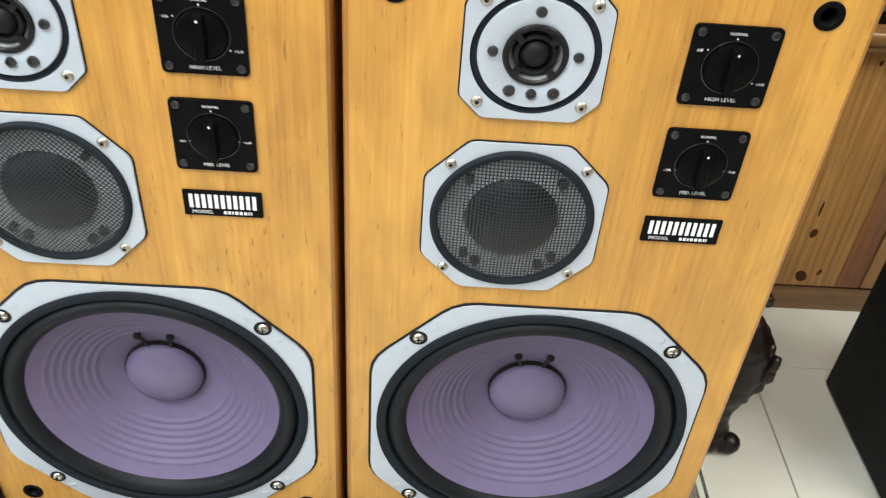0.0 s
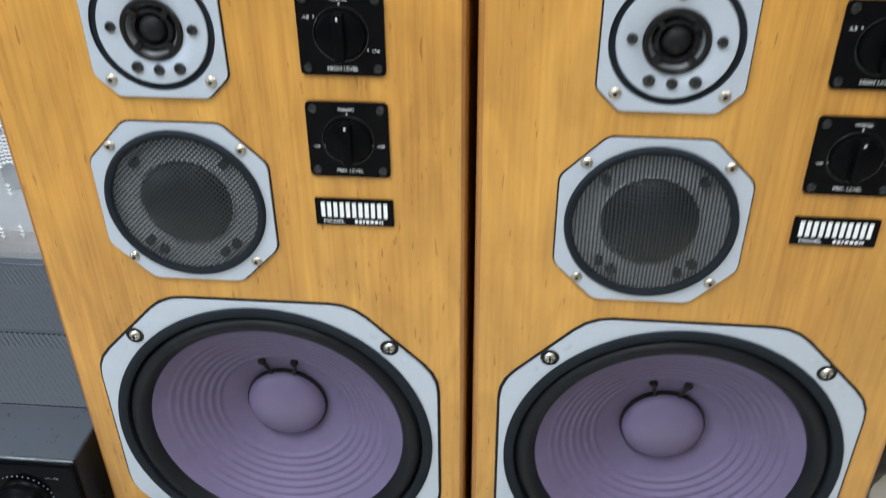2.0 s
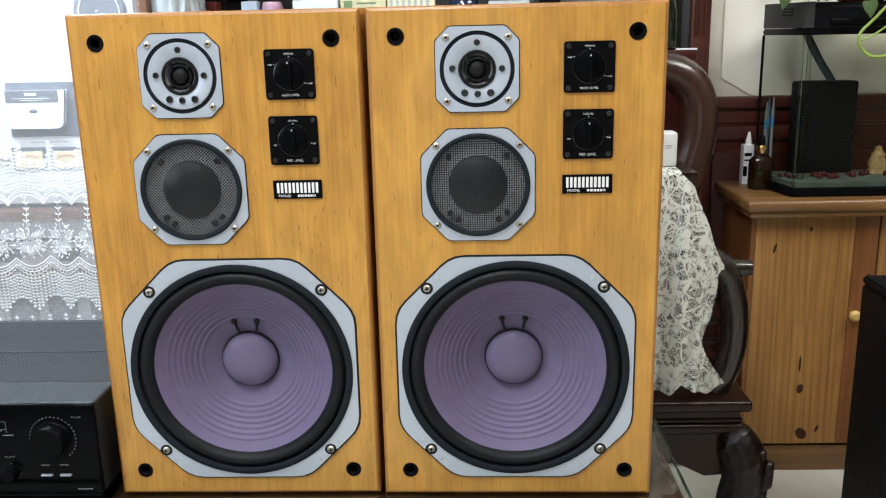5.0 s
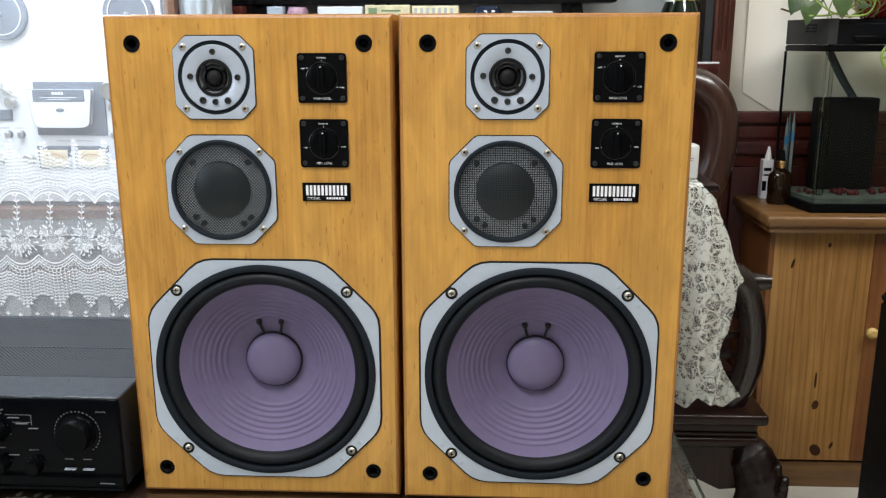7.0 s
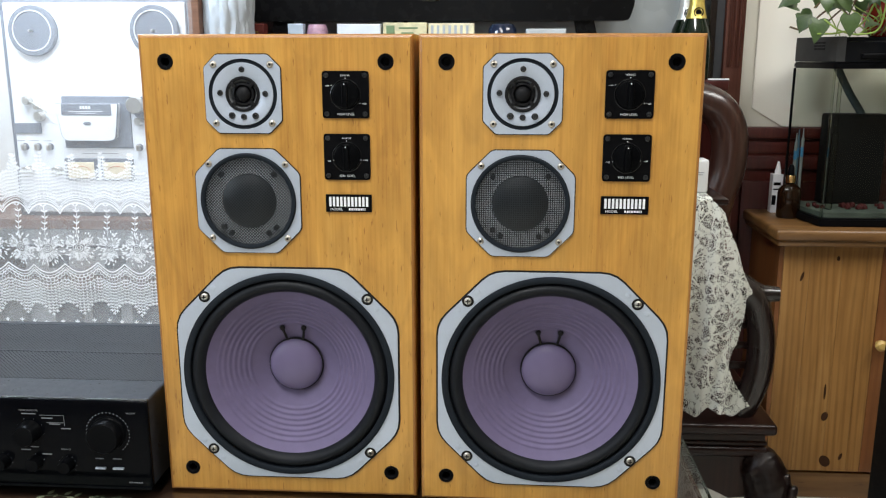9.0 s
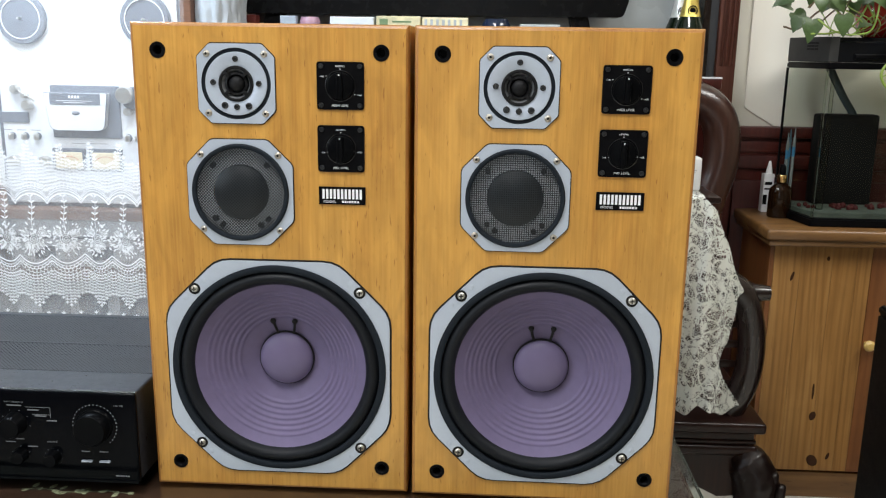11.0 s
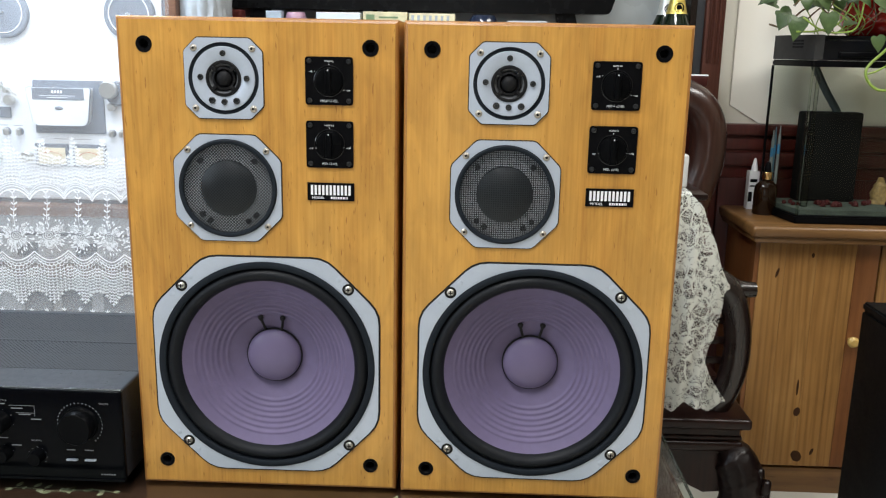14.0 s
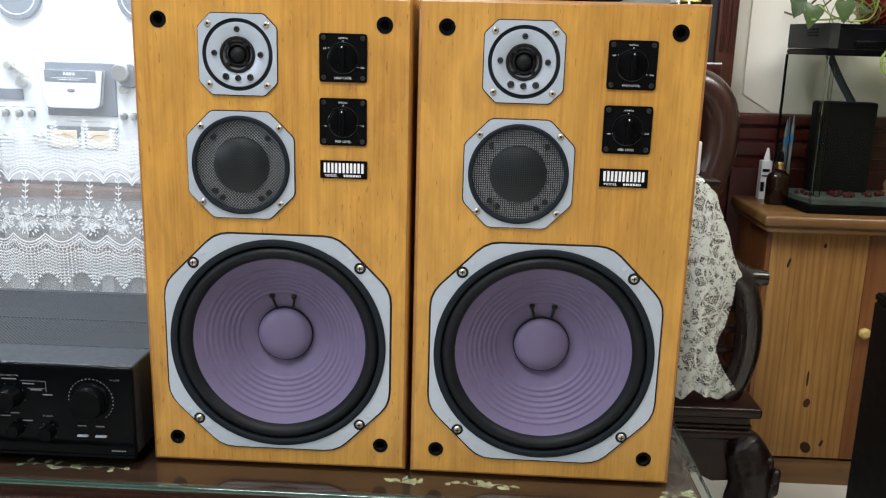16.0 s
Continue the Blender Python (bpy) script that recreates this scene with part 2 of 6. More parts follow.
def part(name, bm, mat, parent=None, label="", smooth=False, fix=True):
    """Links a bmesh as one mesh object under a thing or a part."""
    if fix:
        bmesh.ops.recalc_face_normals(bm, faces=bm.faces[:])
    me = bpy.data.meshes.new(name)
    bm.to_mesh(me)
    bm.free()
    for m in (mat if isinstance(mat, (list, tuple)) else [mat]):
        me.materials.append(m)
    if smooth:
        for p in me.polygons:
            p.use_smooth = True
        me.set_sharp_from_angle(angle=radians(40))
    ob = new(name, me)
    if parent:
        ob.parent = parent
    if label:
        tagged(ob, label)
    return ob


def again(ob, x, y, z, parent=None):
    """The same mesh once more, elsewhere."""
    o = new(ob.name.split(".")[0], ob.data)
    o.parent = parent or ob.parent
    o.matrix_basis = pose(x, y, z)
    for k in ("label",):
        if k in ob:
            o[k] = ob[k]
    return o


def thing(name, m, label, category, group="", kind=""):
    ob = new(name)
    ob.empty_display_size = 0.05
    ob.matrix_basis = m
    return tagged(ob, label, category, group, kind)


def box(bm, x0, x1, y0, y1, z0, z1, r=0.0, seg=2):
    m = Matrix.LocRotScale(((x0 + x1) / 2, (y0 + y1) / 2, (z0 + z1) / 2), None, (x1 - x0, y1 - y0, z1 - z0))
    made = bmesh.ops.create_cube(bm, size=1, matrix=m)["verts"]
    if r:
        edges = list({e for v in made for e in v.link_edges})
        bmesh.ops.bevel(bm, geom=edges, offset=r, segments=seg, affect="EDGES", profile=0.5)
    return bm


def boxed(*a, **k):
    return box(bmesh.new(), *a, **k)


def lathe(bm, profile, cx=0.0, cz=0.0, seg=48, cy=0.0, mat=0):
    """Turns a profile of (radius, y) round an axis along y."""
    rings = []
    for r, y in profile:
        if r < 1e-6:
            rings.append([bm.verts.new((cx, cy + y, cz))])
        else:
            rings.append([bm.verts.new((cx + r * math.cos(a), cy + y, cz + r * math.sin(a))) for a in (2 * math.pi * k / seg for k in range(seg))])
    for a, b in zip(rings, rings[1:]):
        for k in range(seg):
            j = (k + 1) % seg
            q = [a[k % len(a)], a[j % len(a)], b[j % len(b)], b[k % len(b)]]
            q = list(dict.fromkeys(q))
            if len(q) > 2:
                bm.faces.new(q).material_index = mat
    return bm


def turned(bm, profile, x=0.0, y=0.0, z=0.0, seg=32, sx=1.0, sy=1.0, mat=0):
    """Turns a profile of (radius, z) round an upright axis."""
    rings = []
    for r, h in profile:
        if r < 1e-6:
            rings.append([bm.verts.new((x, y, z + h))])
        else:
            rings.append([bm.verts.new((x + sx * r * math.cos(a), y + sy * r * math.sin(a), z + h)) for a in (2 * math.pi * k / seg for k in range(seg))])
    for a, b in zip(rings, rings[1:]):
        for k in range(seg):
            j = (k + 1) % seg
            q = list(dict.fromkeys([a[k % len(a)], a[j % len(a)], b[j % len(b)], b[k % len(b)]]))
            if len(q) > 2:
                bm.faces.new(q).material_index = mat
    return bm


def circle(cx, cz, r, seg=64):
    return [(cx + r * math.cos(2 * math.pi * k / seg), cz + r * math.sin(2 * math.pi * k / seg)) for k in range(seg)]


def octagon(cx, cz, w, h, cut, soft=0.004):
    """A rectangle with cut corners, each of the eight corners softened."""
    a, b = w / 2, h / 2
    pts = [(a, -b + cut), (a, b - cut), (a - cut, b), (-a + cut, b), (-a, b - cut), (-a, -b + cut), (-a + cut, -b), (a - cut, -b)]
    return [(cx + x, cz + z) for x, z in softened(pts, soft)]


def softened(pts, soft, steps=3):
    out = []
    for k, p in enumerate(pts):
        p, q, s = Vector(p), Vector(pts[k - 1]), Vector(pts[(k + 1) % len(pts)])
        a, b = p + (q - p).normalized() * soft, p + (s - p).normalized() * soft
        for i in range(steps + 1):
            u = i / steps
            v = a * (1 - u) ** 2 + p * 2 * u * (1 - u) + b * u * u
            out.append((v.x, v.y))
    return out


def rectangle(x0, x1, z0, z1, soft=0.0):
    pts = [(x0, z0), (x1, z0), (x1, z1), (x0, z1)]
    return softened(pts, soft) if soft else pts


def sheet(bm, outline, holes, y, depth=0.0, edge=0.0):
    """A flat sheet facing -y with holes; with a depth, side walls run back; edge rounds the rim."""
    loops = []
    fill = []
    for pts in (outline, *holes):
        vs = [bm.verts.new((x, y, z)) for x, z in pts]
        es = [bm.edges.new((vs[k], vs[(k + 1) % len(vs)])) for k in range(len(vs))]
        loops.append(vs)
        fill += es
    bmesh.ops.triangle_fill(bm, use_beauty=True, use_dissolve=False, edges=fill)
    if depth:
        for vs in loops:
            back = [bm.verts.new((v.co.x, y + depth, v.co.z)) for v in vs]
            for k in range(len(vs)):
                j = (k + 1) % len(vs)
                bm.faces.new((vs[k], vs[j], back[j], back[k]))
    return bm


def tube(bm, pts, radii, seg=12, flat=1.0, cap=True, mat=0):
    """A swept round rod through points; flat squashes it across."""
    pts = [Vector(p) for p in pts]
    if not isinstance(radii, (list, tuple)):
        radii = [radii] * len(pts)
    t0 = (pts[1] - pts[0]).normalized()
    up = Vector((0, 0, 1)) if abs(t0.z) < 0.9 else Vector((0, 1, 0))
    nrm = t0.cross(up).normalized()
    rings = []
    for k, p in enumerate(pts):
        t = (pts[min(k + 1, len(pts) - 1)] - pts[max(k - 1, 0)]).normalized()
        nrm = (nrm - t * nrm.dot(t)).normalized()
        bi = t.cross(nrm)
        rings.append([bm.verts.new(p + (nrm * math.cos(a) + bi * math.sin(a) * flat) * radii[k]) for a in (2 * math.pi * i / seg for i in range(seg))])
    for a, b in zip(rings, rings[1:]):
        for k in range(seg):
            j = (k + 1) % seg
            bm.faces.new((a[k], a[j], b[j], b[k])).material_index = mat
    if cap:
        bm.faces.new(rings[0]).material_index = mat
        bm.faces.new(rings[-1]).material_index = mat
    return bm


def smooth_path(pts, steps=6):
    """Catmull-Rom through the points."""
    p = [Vector(q) for q in pts]
    p = [p[0] * 2 - p[1]] + p + [p[-1] * 2 - p[-2]]
    out = []
    for k in range(1, len(p) - 2):
        for i in range(steps):
            u = i / steps
            a, b, c, d = p[k - 1], p[k], p[k + 1], p[k + 2]
            out.append(0.5 * (2 * b + (c - a) * u + (2 * a - 5 * b + 4 * c - d) * u * u + (3 * b - a - 3 * c + d) * u ** 3))
    out.append(p[-2])
    return out


def writing(name, text, size, x, y, z, mat, parent, align="CENTER", bold=0.0, turn=(90, 0, 0), squeeze=1.0):
    """Words in Blender's own font as a thin mesh, facing -y."""
    cu = bpy.data.curves.new(name, "FONT")
    cu.body, cu.size, cu.align_x, cu.align_y, cu.offset = text, size, align, "CENTER", bold
    cu.resolution_u = 2
    tmp = bpy.data.objects.new(name, cu)
    me = bpy.data.meshes.new_from_object(tmp)
    bpy.data.objects.remove(tmp)
    me.materials.clear()
    me.materials.append(mat)
    ob = new(name, me)
    ob.parent = parent
    ob.matrix_basis = pose(x, y, z, *turn) @ Matrix.Diagonal((squeeze, 1, 1, 1))
    return ob


def lines(name, rects, y, mat, parent):
    """Flat printed bars (x0, x1, z0, z1) facing -y, each a part of its own."""
    for x0, x1, z0, z1 in rects:
        bm = bmesh.new()
        bm.faces.new([bm.verts.new((x, y, z)) for x, z in ((x0, z0), (x1, z0), (x1, z1), (x0, z1))])
        part(name, bm, mat, parent, fix=False)

# ---- room ----
TOP = 0.487      # upper face of the table glass
BACK = 1.74      # inner face of the back wall
TILE = material("cream glazed tile", (0.73, 0.71, 0.64), 0.16, grain=(14, 0.06), spec=0.5)
GROUT = material("grey grout", (0.38, 0.36, 0.32), 0.9)
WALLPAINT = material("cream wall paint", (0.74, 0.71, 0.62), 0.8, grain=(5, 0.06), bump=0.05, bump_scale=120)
# dark tone for the unseen walls, so that less light bounces back
DIMPAINT = material("tan paint cutting bounced light", (0.30, 0.26, 0.20), 0.8, grain=(5, 0.06))
WHITEPAINT = material("white ceiling paint", (0.82, 0.82, 0.8), 0.85, grain=(4, 0.04))


def structure(name, bm, mat, label, category):
    return tagged(part(name, bm, mat), label, category, kind="structure")


floor = structure("floor", boxed(-2.4, 2.4, -3.1, 1.9, -0.1, -0.004), GROUT, "cream glazed floor tiles with thin grey joints", "floor")
structure("ceiling", boxed(-2.4, 2.4, -3.1, 1.9, 2.9, 3.0), WHITEPAINT, "plain white painted ceiling", "ceiling")
structure("wall_north", boxed(-2.4, 2.4, BACK, BACK + 0.15, 0, 2.9), WALLPAINT, "cream painted wall behind the furniture", "wall")
structure("wall_south", boxed(-2.4, 2.4, -3.25, -3.1, 0, 2.9), DIMPAINT, "unseen plain wall, toned dark to cut bounced light", "wall")
structure("wall_west", boxed(-2.55, -2.4, -3.1, 1.9, 0, 2.9), DIMPAINT, "unseen plain wall, toned dark to cut bounced light", "wall")
structure("wall_east", boxed(2.4, 2.55, -3.1, 1.9, 0, 2.9), DIMPAINT, "unseen plain wall, toned dark to cut bounced light", "wall")

# ---- loudspeakers ----
W, H, D = 0.350, 0.6264, 0.291


def cross_screw(name, parent, x, y, z, r, ferrule=False):
    bm = bmesh.new()
    lathe(bm, [(0, -r * 0.55), (r * 0.5, -r * 0.5), (r * 0.85, -r * 0.3), (r, 0)], seg=20)
    if ferrule:
        lathe(bm, [(0, -r * 0.58), (r * 0.36, -r * 0.57)], seg=10, mat=1)
    else:
        for a, b in ((0.62, 0.15), (0.15, 0.62)):
            box(bm, -r * a, r * a, -r * 0.62, -r * 0.3, -r * b, r * b)
        for f in bm.faces:
            if len(f.verts) == 4 and f.calc_center_median().y < -r * 0.3 and abs(f.normal.y) > 0.99 or f.calc_area() < r * r * 0.05 and abs(f.normal.y) < 0.01:
                f.material_index = 1
    ob = part(name, bm, [BRASS if ferrule else STEEL, GROOVE], parent, "brass ferrule screw" if ferrule else "steel cross-head screw", smooth=True)
    ob.matrix_basis = pose(x, y, z)
    return ob


def loudspeaker(m, label, woofer, midrange, tweeter, controls, mesh):
    t = thing("loudspeaker", m, label, "loudspeaker", "pair of loudspeakers")
    (wx, wz), (mx, mz), (tx, tz) = woofer, midrange, tweeter
    sockets = [(0.0345, 0.0355), (0.3150, 0.0355), (0.0345, 0.5925), (0.3150, 0.5925)]
    # cabinet: baffle with its holes, rounded rim, sides and back
    bm = bmesh.new()
    r = 0.0045
    steps = [(r, 0.0), (r * 0.35, r * 0.3), (0.0, r)]
    sheet(bm, rectangle(r, W - r, r, H - r), [circle(wx, wz, 0.1445, 96), circle(mx, mz, 0.062), circle(tx, tz, 0.030, 40)] + [circle(x, z, 0.0085, 24) for x, z in sockets], 0.0)
    rings = [[bm.verts.new((x, y, z)) for x, z in rectangle(i, W - i, i, H - i)] for i, y in steps]
    rings.append([bm.verts.new((x, D, z)) for x, z in rectangle(0, W, 0, H)])
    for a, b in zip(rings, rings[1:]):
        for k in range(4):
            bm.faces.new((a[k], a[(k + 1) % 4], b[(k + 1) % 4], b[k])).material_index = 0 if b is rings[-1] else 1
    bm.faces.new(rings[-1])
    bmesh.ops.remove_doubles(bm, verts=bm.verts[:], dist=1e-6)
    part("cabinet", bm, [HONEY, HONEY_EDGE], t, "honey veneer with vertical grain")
    # grille sockets
    bm = bmesh.new()
    lathe(bm, [(0.0045, 0.016), (0.0052, 0.001), (0.0065, -0.0005), (0.0098, -0.0010), (0.0105, 0.0005)], seg=28)
    lathe(bm, [(0, 0.015), (0.005, 0.015)], seg=20)
    s = part("grille_socket", bm, BLACK, t, "black grille socket", smooth=True)
    s.matrix_basis = pose(sockets[0][0], 0, sockets[0][1])
    for x, z in sockets[1:]:
        again(s, x, 0, z)
    # woofer
    plate = part("woofer_plate", sheet(bmesh.new(), octagon(wx, wz, 0.2984, 0.2984, 0.0704, 0.018), [circle(wx, wz, 0.1436, 96)], -0.0028, 0.0028), SILVER, t, "silver octagonal frame plate", smooth=True)
    part("plate_gap", sheet(bmesh.new(), octagon(wx, wz, 0.3034, 0.3034, 0.0720, 0.018), [circle(wx, wz, 0.1444, 96)], -0.0006, 0.0004), GROOVE, plate)
    bm = bmesh.new()
    lathe(bm, [(0.1444, 0.001), (0.1444, -0.0042), (0.1428, -0.0052), (0.1372, -0.0052), (0.1356, -0.0040), (0.1350, 0.004)], wx, wz, 96)
    part("gasket", bm, GASKET, plate, smooth=True)
    bm = bmesh.new()
    prof = [(0.1350 - 0.0178 * u, 0.0025 - 0.0085 * math.sin(math.pi * u) ** 0.8) for u in (k / 10 for k in range(11))]
    lathe(bm, prof + [(0.1162, 0.005)], wx, wz, 96)
    part("surround", bm, RUBBER, t, "black rubber roll surround", smooth=True)
    bm = bmesh.new()
    prof = []
    for k in range(161):
        u = k / 160
        rad = 0.1172 - (0.1172 - 0.0330) * u
        y = 0.0035 + 0.0465 * (u ** 0.86)
        d = (rad - 0.0600) / 0.0065
        if 0 < d < 7.0:
            y -= 0.0013 * math.sin(math.pi * d) ** 2
        prof.append((rad, y))
    lathe(bm, prof, wx, wz, 112)
    part("cone", bm, CONE, t, "purple paper cone with pressed rings", smooth=True)
    bm = bmesh.new()
    lathe(bm, [(0.0378, 0.0450)] + [(0.0370 * math.cos(a), 0.0436 - 0.0150 * math.sin(a)) for a in (math.pi / 2 * k / 14 for k in range(15))], wx, wz, 64)
    part("dust_cap", bm, DUSTCAP, t, "purple domed dust cap", smooth=True)
    bm = bmesh.new()
    lathe(bm, [(0.0386, 0.0480), (0.0382, 0.0434), (0.0374, 0.0428), (0.0366, 0.0446)], wx, wz, 64)
    part("cap_ring", bm, GROOVE, t, smooth=True)
    for sx, lean in ((-0.0118, -0.0040), (0.0118, 0.0030)):
        bm = bmesh.new()
        pts = [(wx + sx * 0.9, 0.0428, wz + 0.0365), (wx + sx + lean * 0.35, 0.0396, wz + 0.0450), (wx + sx + lean * 0.8, 0.0356, wz + 0.0535), (wx + sx + lean, 0.0332, wz + 0.0590)]
        tube(bm, smooth_path(pts, 4), [0.0018] * 8 + [0.0026, 0.0035, 0.0040, 0.0039, 0.0026], seg=8)
        part("lead_wire", bm, GROOVE, t, "black glued lead wire", smooth=True)
    for sx in (-1, 1):
        for sz in (-1, 1):
            x, z = wx + sx * 0.1097, wz + sz * 0.1097
            bm = bmesh.new()
            lathe(bm, [(0.0048, -0.0012), (0.0066, -0.0034), (0.0078, -0.0031), (0.0078, -0.0020)], seg=28)
            lathe(bm, [(0, -0.0029), (0.0062, -0.0029)], seg=20)
            ring = part("countersink", bm, GROOVE, plate, smooth=True)
            ring.matrix_basis = pose(x, 0, z)
            cross_screw("screw", plate, x, -0.0029, z, 0.0050)
            # two blind bosses beside each screw
            for a in (-1, 1):
                bm = bmesh.new()
                lathe(bm, [(0, -0.0031), (0.0034, -0.0031), (0.0042, -0.0026)], seg=20)
                o = part("boss", bm, SILVER, plate, smooth=True)
                o.matrix_basis = pose(x + sx * 0.0125 * a, 0, z - sz * 0.0125 * a)
    # midrange
    plate = part("midrange_plate", sheet(bmesh.new(), octagon(mx, mz, 0.1362, 0.1358, 0.0318, 0.005), [circle(mx, mz, 0.0605)], -0.0026, 0.0026), SILVER, t, "silver octagonal frame plate", smooth=True)
    part("plate_gap", sheet(bmesh.new(), octagon(mx, mz, 0.1388, 0.1384, 0.0326, 0.005), [circle(mx, mz, 0.0610)], -0.0006, 0.0004), GROOVE, plate)
    bm = bmesh.new()
    lathe(bm, [(0.0630, -0.0024), (0.0628, -0.0040), (0.0612, -0.0056), (0.0585, -0.0056), (0.0570, -0.0045), (0.0568, -0.0010)], mx, mz, 80)
    part("rim", bm, GASKET, plate, smooth=True)
    bm = bmesh.new()
    lathe(bm, [(0.0572, -0.0036), (0.0520, -0.0042), (0.0370, -0.0055), (0.0340, -0.0065), (0.0260, -0.0100), (0.0150, -0.0125), (0, -0.0135)], mx, mz, 72)
    part("mesh_guard", bm, mesh, t, "grey wire mesh guard", smooth=True, fix=False).visible_shadow = True
    bm = bmesh.new()
    lathe(bm, [(0.0615, -0.001), (0.0600, 0.002), (0.0385, 0.002), (0.0370, 0.0005), (0.0358, 0.002)], mx, mz, 64)
    part("midrange_ring", bm, MIDBACK, t, smooth=True)
    bm = bmesh.new()
    lathe(bm, [(0.0360, 0.003), (0.034, -0.0005), (0.026, -0.006), (0.015, -0.0085), (0, -0.0095)], mx, mz, 56)
    part("midrange_dome", bm, DOME, t, "black soft dome behind mesh", smooth=True)
    first = None
    for x, z in ((-0.0350, 0.0345), (0.0345, 0.0350), (-0.0345, -0.0342), (0.0350, -0.0342), (-0.0248, -0.0418), (0.0250, -0.0422)):
        if first is None:
            bm = bmesh.new()
            lathe(bm, [(0, -0.0036), (0.0030, -0.0036), (0.0036, -0.0028), (0.0036, 0.002)], seg=18)
            first = part("inner_screw", bm, GROOVE, t, smooth=True)
            first.matrix_basis = pose(mx + x, 0, mz + z)
        else:
            again(first, mx + x, 0, mz + z)
    for sx in (-1, 1):
        for sz in (-1, 1):
            cross_screw("screw", plate, mx + sx * 0.0500, -0.0026, mz + sz * 0.0486, 0.0044, True)
    # tweeter
    plate = part("tweeter_plate", sheet(bmesh.new(), octagon(tx, tz, 0.0974, 0.0980, 0.0160, 0.003), [circle(tx, tz, 0.0440)], -0.0026, 0.0026), SILVER, t, "silver octagonal frame plate", smooth=True)
    part("plate_gap", sheet(bmesh.new(), octagon(tx, tz, 0.0998, 0.1004, 0.0167, 0.003), [circle(tx, tz, 0.0460)], -0.0006, 0.0004), GROOVE, plate)
    bm = bmesh.new()
    lathe(bm, [(0.0442, -0.0026), (0.0432, -0.0008), (0.0396, -0.0008), (0.0388, -0.0026)], tx, tz, 72)
    part("ring_groove", bm, GASKET, plate, "black ring groove", smooth=True)
    bm = bmesh.new()
    lathe(bm, [(0.0392, -0.0018), (0.0386, -0.0030), (0.0225, -0.0030), (0.0215, -0.0022)], tx, tz, 72)
    part("tweeter_disc", bm, SILVER, t, "silver inner disc", smooth=True)
    bm = bmesh.new()
    lathe(bm, [(0.0222, -0.0030), (0.0212, -0.0046), (0.0190, -0.0046), (0.0180, -0.0036), (0.0178, 0.0010)], tx, tz, 56)
    part("horn_ring", bm, DOMEGLOSS, t, "glossy black ring round the dome", smooth=True)
    bm = bmesh.new()
    lathe(bm, [(0.0108, 0.0035), (0.0098, -0.0002), (0.0072, -0.0034), (0.0038, -0.0050), (0, -0.0055)], tx, tz, 40)
    part("tweeter_dome", bm, DOMEMATT, t, "glossy black dome", smooth=True)
    bm = bmesh.new()
    lathe(bm, [(0.0179, -0.0030), (0.0148, 0.0030)], tx, tz, 56)
    part("horn_flare", bm, material("grey metal flare", (0.30, 0.31, 0.33), 0.35, 0.6), t, "grey metal flare", smooth=True)
    bm = bmesh.new()
    lathe(bm, [(0.0152, 0.0028), (0.0142, -0.0020), (0.0118, -0.0026), (0.0104, 0.0010), (0.0102, 0.0040)], tx, tz, 48)
    part("dome_surround", bm, DOMEGLOSS, t, smooth=True)
    for k in range(4):
        tab = part("guard_tab", boxed(0.0128, 0.0190, -0.0052, -0.0006, -0.0022, 0.0022, 0.0006), DOMEGLOSS, t, smooth=True)
        tab.matrix_basis = pose(tx, 0, tz, 0, 45 + 90 * k, 0)
    for x, z, rad in ((0, 0.0305, 0.0038), (-0.0288, 0.0015, 0.0038), (0.0288, 0.0005, 0.0038), (-0.0150, -0.0268, 0.0044), (0.0003, -0.0285, 0.0040), (0.0155, -0.0272, 0.0044)):
        bm = bmesh.new()
        lathe(bm, [(0, -0.0036), (rad * 0.45, -0.0036), (rad * 0.55, -0.0048), (rad * 0.9, -0.0046), (rad, -0.0030)], seg=18)
        part("socket_screw", bm, SCREWBLACK, t, "black socket screw", smooth=True).matrix_basis = pose(tx + x, 0, tz + z)
    for sx in (-1, 1):
        for sz in (-1, 1):
            cross_screw("screw", plate, tx + sx * 0.0362, -0.0026, tz + sz * 0.0366, 0.0044, True)
    # level controls
    (hx, hz), (lx, lz), (bx, bz) = controls
    for cx, cz, words in ((hx, hz, "HIGH LEVEL"), (lx, lz, "MID. LEVEL")):
        p = part("level_plate", sheet(bmesh.new(), rectangle(cx - 0.0297, cx + 0.0297, cz - 0.0294, cz + 0.0294, 0.004), [], -0.0018, 0.0018), BLACK, t, "black level control plate", smooth=True)
        bm = bmesh.new()
        lathe(bm, [(0.0188, -0.0018), (0.0186, -0.0024), (0.0178, -0.0018), (0.0172, -0.0010), (0.0165, -0.0042), (0.0150, -0.0050), (0, -0.0050)], cx, cz, 48)
        box(bm, cx - 0.0036, cx + 0.0036, -0.0125, -0.004, cz - 0.0160, cz + 0.0160, 0.0012)
        k = part("knob", bm, KNOBBLACK, p, "black bar knob", smooth=True)
        bm = bmesh.new()
        lathe(bm, [(0.0193, -0.0017), (0.0191, -0.0023), (0.0186, -0.0025), (0.0181, -0.0020)], cx, cz, 56)
        part("dial_rim", bm, DIALRIM, p, "polished black dial rim", smooth=True)
        for sx in (-1, 1):
            for sz in (-1, 1):
                bm = bmesh.new()
                lathe(bm, [(0, -0.0026), (0.0012, -0.0026), (0.0014, -0.0034), (0.0026, -0.0032), (0.0032, -0.0018)], seg=14)
                part("screw", bm, SCREWBLACK, p, smooth=True).matrix_basis = pose(cx + sx * 0.0243, 0, cz + sz * 0.0240)
        y = -0.0021
        writing("caption", words, 0.0041, cx, y, cz - 0.0243, WHITEINK, p)
